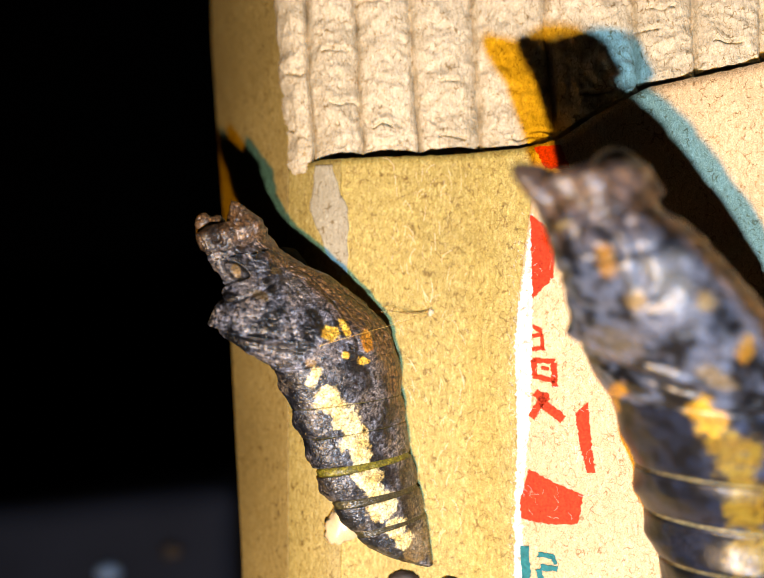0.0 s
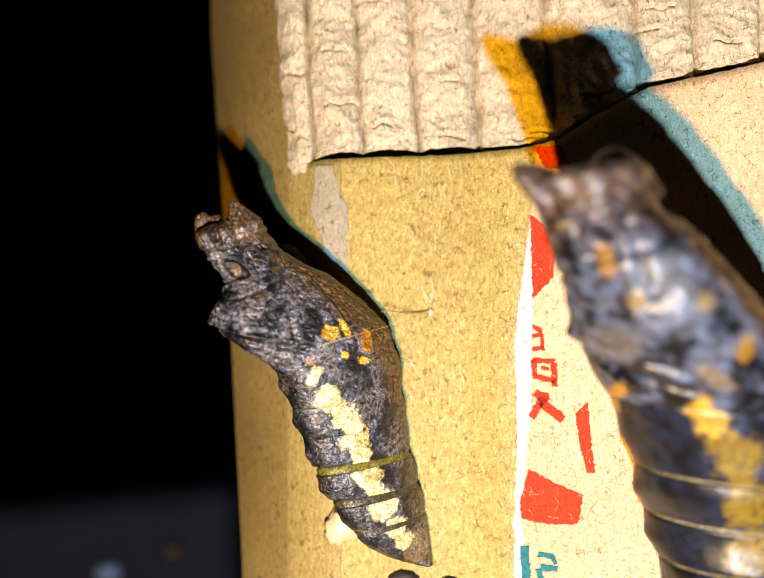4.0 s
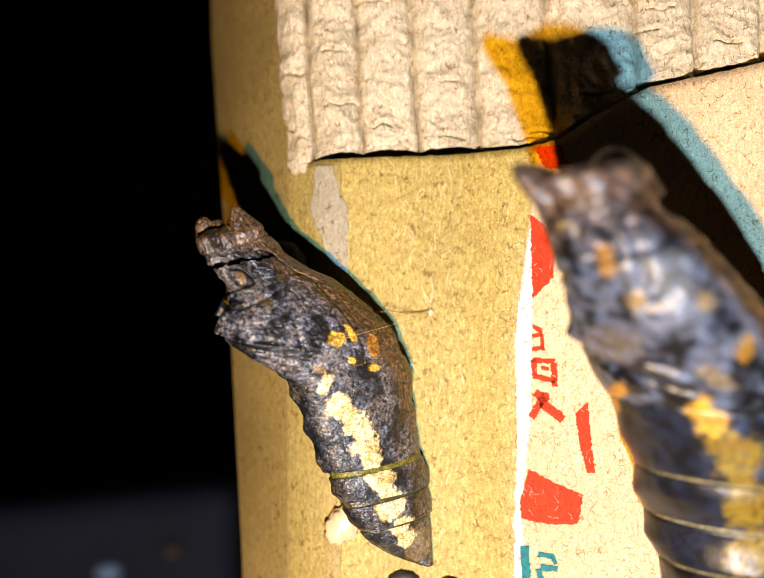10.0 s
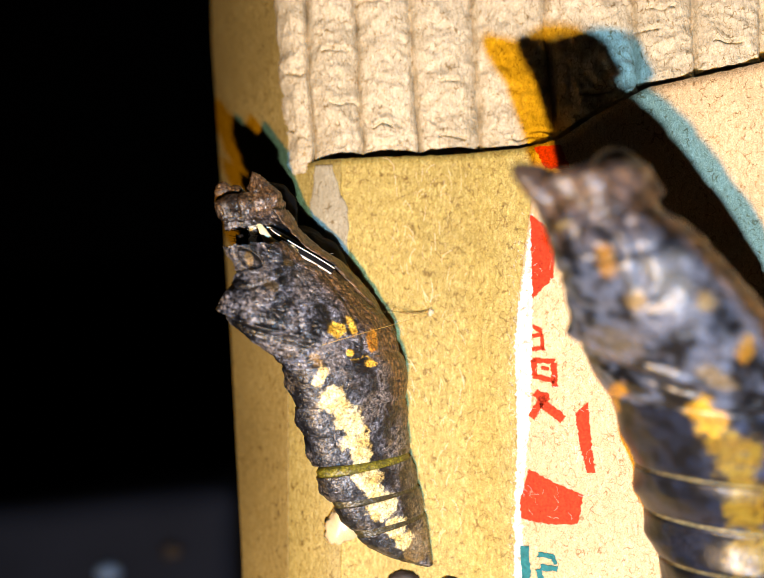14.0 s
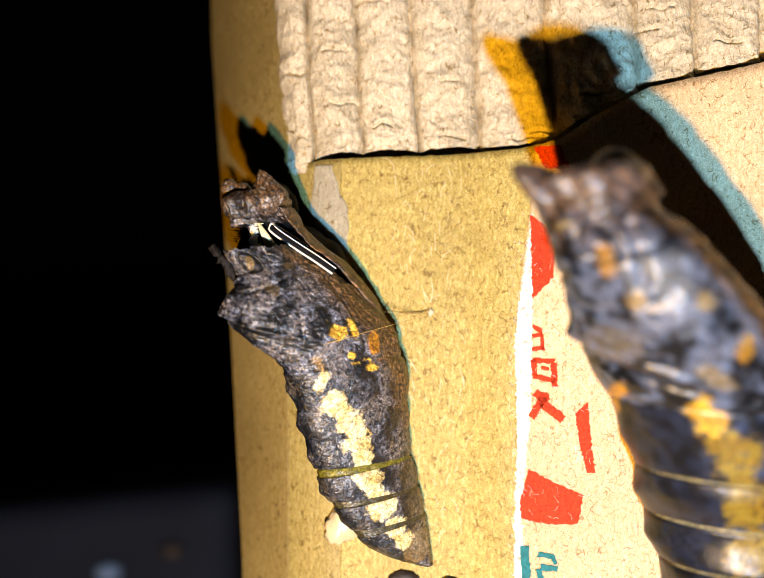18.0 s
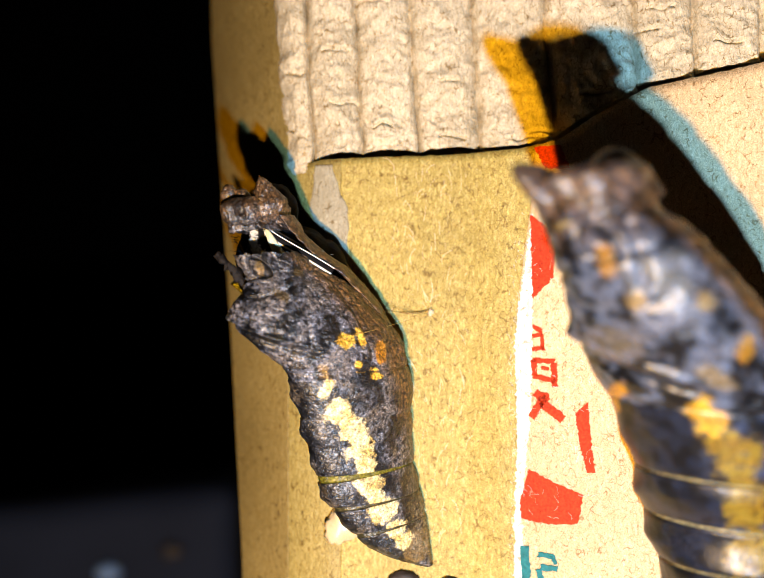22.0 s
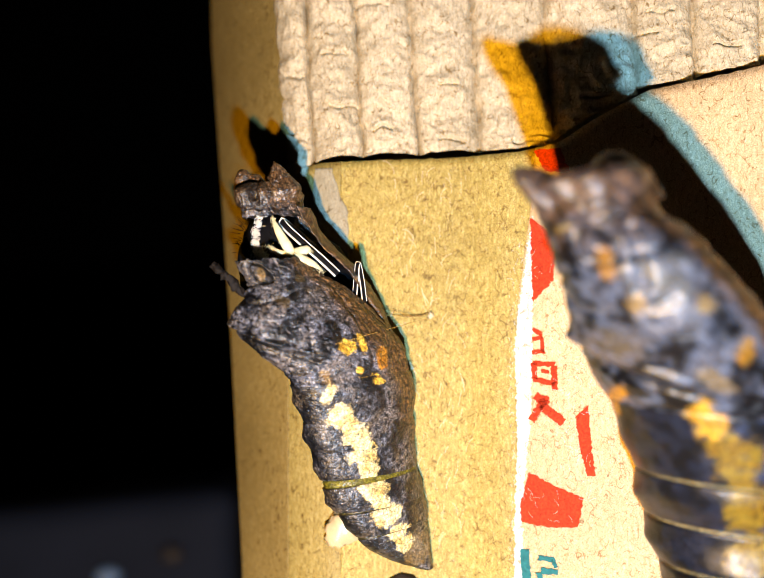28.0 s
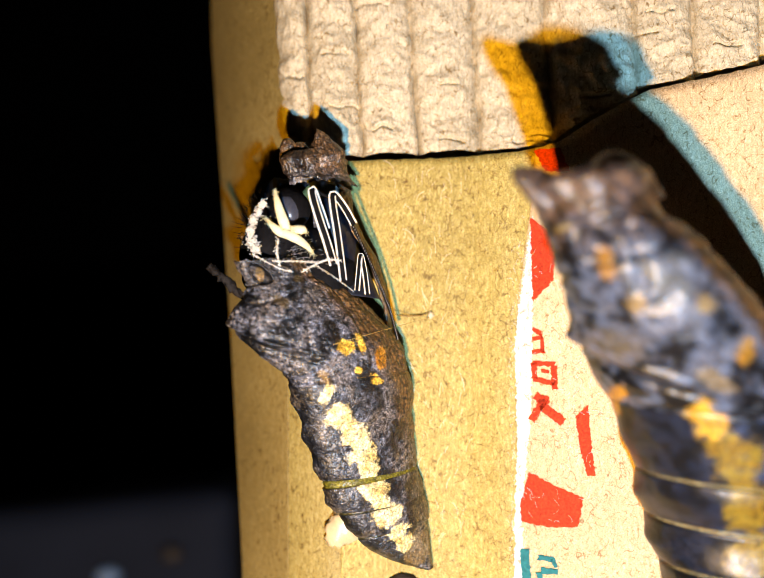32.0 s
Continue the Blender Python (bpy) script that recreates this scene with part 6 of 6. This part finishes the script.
    walk(fly_legs[0], [(t, pose(x * MM, y * MM, z * MM, 0, a, 0)) for t, x, y, z, a in
        [(0, 1.13, 3.5, -5.91, -62), (0.5, 1.12, 3.5, -5.9, -61.64), (1, 1.1, 3.5, -5.89, -61.01), (1.5, 1.1, 3.5, -5.89, -61.01), (2, 1.13, 3.5, -5.91, -62), (2.5, 1.1, 3.5, -5.89, -60.98), (3, 1.1, 3.5, -5.89, -60.94), (3.5, 1.11, 3.5, -5.9, -61.42), (5.5, 1.05, 3.5, -5.85, -59.03), (6, 1.07, 3.5, -5.87, -59.86), (6.5, 1.06, 3.5, -5.85, -59.34), (7, 1.06, 3.5, -5.85, -59.18), (7.5, 1.1, 3.5, -5.89, -60.86), (8, 1.06, 3.5, -5.86, -59.38), (8.5, 0.96, 3.5, -5.76, -55.38), (9, 1.03, 3.5, -5.82, -57.96), (9.5, 1.09, 3.5, -5.88, -60.44), (10, 1.08, 3.5, -5.87, -60.06), (10.5, 1.2, 3.5, -5.86, -55.48), (11, 1.52, 3.5, -6.04, -58.7), (11.5, 1.68, 3.5, -6.06, -55.43), (12, 1.87, 3.5, -6.11, -53.45), (12.5, 1.75, 2.86, -4.79, -48.76), (13, 1.38, 2.16, -3.23, -44.38), (13.5, 1.45, 2.29, -3.52, -45.21), (14, 1.27, 2, -2.82, -42.04), (14.5, 1.22, 2, -2.69, -38.81), (16.5, 1.79, 2.93, -4.93, -49.14), (17, 1.85, 3.05, -5.21, -49.92), (17.5, 1.63, 2.64, -4.29, -47.34), (18, 1.22, 2, -2.7, -38.99), (18.5, 1.19, 2, -2.6, -36.75), (19, 1.18, 2, -2.57, -36.05), (19.5, 1.11, 2, -2.3, -30.39), (20, 1.16, 2, -2.52, -35.04), (20.5, 1.22, 2, -2.7, -38.94), (21, 1.31, 2.03, -2.93, -43.56), (21.5, 1.37, 2.13, -3.16, -44.2), (22, 1.28, 2, -2.84, -42.44), (22.5, 1.5, 2.39, -3.75, -45.83), (23, 1.29, 2, -2.86, -42.94), (23.5, 1.12, 2, -2.38, -32.01), (24, 1.08, 1.97, -2.16, -27.57), (24.5, 1.04, 1.27, -1.74, -19.93), (25, 1.04, 1.19, -1.7, -19.07), (25.5, 1.04, 1.19, -1.7, -19.07), (27.5, 1.11, 2, -2.32, -30.66), (28, 1.11, 2, -2.32, -30.74), (28.5, 1.13, 2, -2.41, -32.49), (29, 1.13, 2, -2.4, -32.45), (29.5, 1.12, 2, -2.36, -31.54), (30, 0.44, 1.22, -1.46, -19.4), (30.5, -0.15, 0.8, -0.95, -14.9), (31, -0.08, 0, -0.33, -5.07), (31.5, 0, 0, -0.01, -0.13), (32, 0, 0, 0, 0)]])
    walk(fly_legs[1], [(t, pose(x * MM, y * MM, z * MM, 0, a, 0)) for t, x, y, z, a in
        [(0, 0.25, 3.5, -7.17, -62), (0.5, 0.24, 3.5, -7.16, -61.64), (1, 0.23, 3.5, -7.13, -61.01), (1.5, 0.23, 3.5, -7.13, -61.01), (2, 0.25, 3.5, -7.17, -62), (2.5, 0.23, 3.5, -7.13, -60.98), (3, 0.22, 3.5, -7.13, -60.94), (3.5, 0.24, 3.5, -7.15, -61.42), (5.5, 0.18, 3.5, -7.04, -59.03), (6, 0.2, 3.5, -7.08, -59.86), (6.5, 0.19, 3.5, -7.06, -59.34), (7, 0.18, 3.5, -7.05, -59.18), (7.5, 0.22, 3.5, -7.12, -60.86), (8, 0.19, 3.5, -7.06, -59.38), (8.5, 0.11, 3.5, -6.87, -55.38), (9, 0.16, 3.5, -6.99, -57.96), (9.5, 0.21, 3.5, -7.1, -60.44), (10, 0.2, 3.5, -7.09, -60.06), (10.5, 0.11, 4.1, -6.87, -55.48), (11, 0.17, 4.7, -7.03, -58.7), (11.5, 0.11, 5.3, -6.87, -55.43), (12, 0.07, 5.9, -6.77, -53.45), (12.5, -0.26, 5.86, -5.25, -48.76), (13, -0.6, 5.16, -3.58, -44.38), (13.5, -0.53, 5.29, -3.9, -45.21), (14, -0.68, 5, -3.13, -42.04), (14.5, -0.7, 5, -2.92, -38.81), (16.5, -0.23, 5.93, -5.39, -49.14), (17, -0.17, 6.05, -5.69, -49.92), (17.5, -0.37, 5.64, -4.71, -47.34), (18, -0.7, 5, -2.93, -38.99), (18.5, -0.71, 5, -2.79, -36.75), (19, -0.71, 5, -2.74, -36.05), (19.5, -0.7, 5, -2.35, -30.39), (20, -0.71, 5, -2.67, -35.04), (20.5, -0.7, 5, -2.93, -38.94), (21, -0.66, 5.03, -3.27, -43.56), (21.5, -0.61, 5.13, -3.52, -44.2), (22, -0.68, 5, -3.15, -42.44), (22.5, -0.49, 5.39, -4.14, -45.83), (23, -0.67, 5, -3.18, -42.94), (23.5, -0.71, 5, -2.46, -32.01), (24, -0.68, 4.97, -2.15, -27.57), (24.5, -0.59, 4.27, -1.58, -19.93), (25, -0.57, 4.19, -1.51, -19.07), (25.5, -0.57, 4.19, -1.51, -19.07), (27.5, -0.7, 5, -2.37, -30.66), (28, -0.7, 5, -2.37, -30.74), (28.5, -0.71, 5, -2.5, -32.49), (29, -0.71, 5, -2.49, -32.45), (29.5, -0.7, 4, -2.43, -31.54), (30, -0.58, 2.22, -1.54, -19.4), (30.5, -0.49, 0.8, -1.19, -14.9), (31, -0.2, 0, -0.41, -5.07), (31.5, -0.01, 0, -0.01, -0.13), (32, 0, 0, 0, 0)]])
    walk(fly_legs[2], [(t, pose(x * MM, y * MM, z * MM, 0, a, 0)) for t, x, y, z, a in
        [(0, -2.28, 4.6, -3.04, 0), (0.5, -2.28, 4.6, -3.04, 0), (1, -2.28, 4.6, -3.04, 0), (1.5, -2.28, 4.6, -3.04, 0), (2, -2.28, 4.6, -3.04, 0), (2.5, -2.28, 4.6, -3.04, 0), (3, -2.28, 4.6, -3.04, 0), (3.5, -2.28, 4.6, -3.04, 0), (5.5, -2.28, 4.6, -3.04, 0), (6, -2.28, 4.6, -3.04, 0), (6.5, -2.28, 4.6, -3.04, 0), (7, -2.28, 4.6, -3.04, 0), (7.5, -2.28, 4.6, -3.04, 0), (8, -2.28, 4.6, -3.04, 0), (8.5, -2.28, 4.6, -3.04, 0), (9, -2.28, 4.6, -3.04, 0), (9.5, -2.28, 4.6, -3.04, 0), (10, -2.28, 4.6, -3.04, 0), (10.5, -2.28, 4.6, -3.04, 0), (11, -2.28, 4.6, -3.04, 0), (11.5, -2.28, 4.6, -3.04, 0), (12, -2.28, 4.6, -3.04, 0), (12.5, -2.28, 4.6, -3.04, 0), (13, -2.28, 4.6, -3.04, 0), (13.5, -2.28, 4.6, -3.04, 0), (14, -2.28, 4.6, -3.04, 0), (14.5, -2.28, 4.6, -3.04, 0), (16.5, -2.28, 4.6, -3.04, 0), (17, -2.28, 4.6, -3.04, 0), (17.5, -2.28, 4.6, -3.04, 0), (18, -2.28, 4.6, -3.04, 0), (18.5, -2.28, 4.6, -3.04, 0), (19, -2.28, 4.6, -3.04, 0), (19.5, -2.28, 4.6, -3.04, 0), (20, -2.28, 4.6, -3.04, 0), (20.5, -2.28, 4.6, -3.04, 0), (21, -2.28, 4.6, -3.04, 0), (21.5, -2.28, 4.6, -3.04, 0), (22, -2.28, 4.6, -3.04, 0), (22.5, -2.28, 4.6, -3.04, 0), (23, -2.28, 4.6, -3.04, 0), (23.5, -2.28, 4.6, -3.04, 0), (24, -2.28, 4.6, -3.04, 0), (24.5, -1.38, 3.73, -1.28, 0), (25, -0.79, 3.2, -0.25, 0), (25.5, -0.68, 3.2, -0.3, 0), (27.5, -0.35, 3.36, -0.52, 0), (28, -0.27, 3.4, -0.57, 0), (28.5, -0.21, 3.4, -0.59, 0), (29, -0.15, 3.4, -0.61, 0), (29.5, -0.51, 2.8, -0.32, 0), (30, -0.87, 2.2, -0.04, 0), (30.5, -0.82, 1.7, -0.04, 0), (31, -0.76, 1.2, -0.04, 0), (31.5, -0.38, 1.1, -0.02, 0), (32, 0, 1, 0, 0)]])
    walk(fly_antenna, [(t, pose(x * MM, y * MM, z * MM, 0, a, 0)) for t, x, y, z, a in
        [(0, -1, 3.5, -9.58, -50), (0.5, -1.01, 3.5, -9.53, -49.71), (1, -1.03, 3.5, -9.45, -49.2), (1.5, -1.03, 3.5, -9.45, -49.2), (2, -1, 3.5, -9.58, -50), (2.5, -1.03, 3.5, -9.44, -49.18), (3, -1.04, 3.5, -9.44, -49.15), (3.5, -1.02, 3.5, -9.5, -49.53), (5.5, -1.1, 3.5, -9.18, -47.61), (6, -1.07, 3.5, -9.29, -48.27), (6.5, -1.09, 3.5, -9.22, -47.85), (7, -1.1, 3.5, -9.2, -47.73), (7.5, -1.04, 3.5, -9.43, -49.08), (8, -1.09, 3.5, -9.23, -47.89), (8.5, -1.21, 3.5, -8.69, -44.66), (9, -1.14, 3.5, -9.04, -46.74), (9.5, -1.05, 3.5, -9.37, -48.74), (10, -1.07, 3.5, -9.32, -48.44), (10.5, -1.21, 3.5, -8.7, -44.74), (11, -1.11, 3.5, -9.14, -47.34), (11.5, -1.21, 3.5, -8.69, -44.7), (12, -1.26, 3.5, -8.42, -43.1), (12.5, -1.35, 3.5, -7.78, -39.32), (13, -1.39, 3.5, -7.16, -35.79), (13.5, -1.38, 3.5, -7.28, -36.46), (14, -1.39, 3.5, -6.84, -33.91), (14.5, -1.38, 3.5, -6.38, -31.3), (16.5, -1.34, 3.5, -7.83, -39.63), (17, -1.33, 3.5, -7.94, -40.26), (17.5, -1.36, 3.5, -7.58, -38.18), (18, -1.38, 3.5, -6.41, -31.44), (18.5, -1.37, 3.5, -6.09, -29.64), (19, -1.36, 3.5, -6, -29.07), (19.5, -1.26, 3.5, -5.2, -24.51), (20, -1.35, 3.5, -5.85, -28.26), (20.5, -1.38, 3.5, -6.4, -31.4), (21, -1.39, 3.5, -7.05, -35.13), (21.5, -1.39, 3.5, -7.14, -35.65), (22, -1.39, 3.5, -6.89, -34.23), (22.5, -1.38, 3.5, -7.37, -36.96), (23, -1.39, 3.5, -6.96, -34.63), (23.5, -1.3, 3.5, -5.43, -25.81), (24, -1.19, 3.47, -4.81, -22.23), (24.5, -0.92, 2.77, -3.76, -16.07), (25, -0.88, 2.69, -3.65, -15.38), (25.5, -0.88, 2.69, -3.65, -15.38), (27.5, -1.27, 3.5, -5.24, -24.73), (28, -1.27, 3.5, -5.25, -24.79), (28.5, -1.31, 3.5, -5.5, -26.2), (29, -1.31, 3.5, -5.49, -26.17), (29.5, -1.29, 3.5, -5.37, -25.44), (30, -0.9, 2.72, -3.69, -15.65), (30.5, -0.8, 1.7, -2.61, -12.01), (31, -0.38, 0, -0.62, -4.09), (31.5, -0.01, 0, -0.02, -0.1), (32, 0, 0, 0, 0)]])
    walk(fly_wing, [(t, pose(x * MM, y * MM, z * MM, 0, a, 0)) for t, x, y, z, a in
        [(0, -2.11, 3.5, -8.04, -62), (0.5, -2.12, 3.5, -8.01, -61.64), (1, -2.13, 3.5, -7.97, -61.01), (1.5, -2.13, 3.5, -7.97, -61.01), (2, -2.11, 3.5, -8.04, -62), (2.5, -2.14, 3.5, -7.97, -60.98), (3, -2.14, 3.5, -7.96, -60.94), (3.5, -2.12, 3.5, -8, -61.42), (5.5, -2.18, 3.5, -7.83, -59.03), (6, -2.16, 3.5, -7.89, -59.86), (6.5, -2.17, 3.5, -7.85, -59.34), (7, -2.18, 3.5, -7.84, -59.18), (7.5, -2.14, 3.5, -7.96, -60.86), (8, -2.17, 3.5, -7.85, -59.38), (8.5, -2.25, 3.5, -7.56, -55.38), (9, -2.2, 3.5, -7.75, -57.96), (9.5, -2.15, 3.5, -7.93, -60.44), (10, -2.16, 3.5, -7.9, -60.06), (10.5, -2.25, 3.5, -7.56, -55.48), (11, -2.19, 3.5, -7.8, -58.7), (11.5, -2.25, 3.5, -7.56, -55.43), (12, -2.28, 3.5, -7.41, -53.45), (12.5, -2.33, 3.5, -7.03, -48.76), (13, -2.35, 3.5, -6.67, -44.38), (13.5, -2.35, 3.5, -6.74, -45.21), (14, -2.36, 3.5, -6.47, -42.04), (14.5, -2.34, 3.5, -6.18, -38.81), (16.5, -2.33, 3.5, -7.06, -49.14), (17, -2.32, 3.5, -7.13, -49.92), (17.5, -2.34, 3.5, -6.92, -47.34), (18, -2.35, 3.5, -6.2, -38.99), (18.5, -2.33, 3.5, -6, -36.75), (19, -2.32, 3.5, -5.94, -36.05), (19.5, -2.25, 3.5, -5.42, -30.39), (20, -2.31, 3.5, -5.85, -35.04), (20.5, -2.35, 3.5, -6.19, -38.94), (21, -2.35, 3.5, -6.6, -43.56), (21.5, -2.35, 3.5, -6.65, -44.2), (22, -2.36, 3.5, -6.5, -42.44), (22.5, -2.35, 3.5, -6.79, -45.83), (23, -2.36, 3.5, -6.54, -42.94), (23.5, -2.27, 3.5, -5.57, -32.01), (24, -2.19, 3.47, -5.16, -27.57), (24.5, -1.98, 2.77, -4.45, -19.93), (25, -1.95, 2.69, -4.37, -19.07), (25.5, -1.95, 2.69, -4.37, -19.07), (27.5, -2.25, 3.5, -5.45, -30.66), (28, -2.25, 3.5, -5.45, -30.74), (28.5, -2.28, 3.5, -5.61, -32.49), (29, -2.28, 3.5, -5.61, -32.45), (29.5, -2.27, 3.5, -5.53, -31.54), (30, -1.96, 2.72, -4.4, -19.4), (30.5, -1.72, 2.2, -3.81, -14.9), (31, -0.31, 0, -0.46, -5.07), (31.5, -0.01, 0, -0.01, -0.13), (32, 0, 0, 0, 0)]])
    for strand in fly_strands:
        walk(strand, [(t, pose(x * MM, y * MM, z * MM)) for t, x, y, z in
            [(0, 1.1, 5.4, -5.7), (17.5, 1.1, 5.4, -5.7), (20, -0.8, 4, -3.5), (25, -0.4, 3.5, -2.5),
             (29.5, -0.3, 3, -2.5), (30, -0.4, 2, -1), (30.5, -0.2, 0.8, 0), (31, -0.1, 0.1, 0.3), (31.5, 0, 0, 0), (32, 0, 0, 0)]])
    # the palps come up between the head cap and the rim, turning about their middle
    mid = Vector((-0.1, -3.9, 3.6)) * MM
    for palp in fly_palps:
        walk(palp, [(t, Matrix.Translation(Vector((x, y, z)) * MM + mid) @ pose(0, 0, 0, 0, a, 0) @ Matrix.Translation(-mid)) for t, x, y, z, a in
            [(0, -1, 4.5, -6, -14), (11, -1, 4.2, -6, -14), (12.5, -1.2, 3, -4, -14), (14, -1.0, 1.9, -1.9, -14), (16.5, -1.2, 3, -4, -14), (17.5, -1.2, 2.6, -3, -14), (18.5, -0.4, 1.8, -1.9, -14),
             (20, -0.1, 1.6, -1.8, -12), (21.5, -0.4, 2, -2.6, -12), (22.5, -0.4, 2, -2.6, -12), (23.5, 0.2, 1.6, -1.8, -12), (25, 1.0, 1.3, -1.0, -10), (25.5, 0.9, 1.3, -1.1, -10), (27.5, 0.2, 1.7, -1.7, -12),
             (29.5, 0.2, 1.7, -1.7, -12), (30, 0.9, 1.4, -0.7, -10), (30.5, 0.4, 0.7, -0.3, -6), (31, -0.1, 0, -0.1, 0), (32, 0, 0, 0, 0)]])


motions()
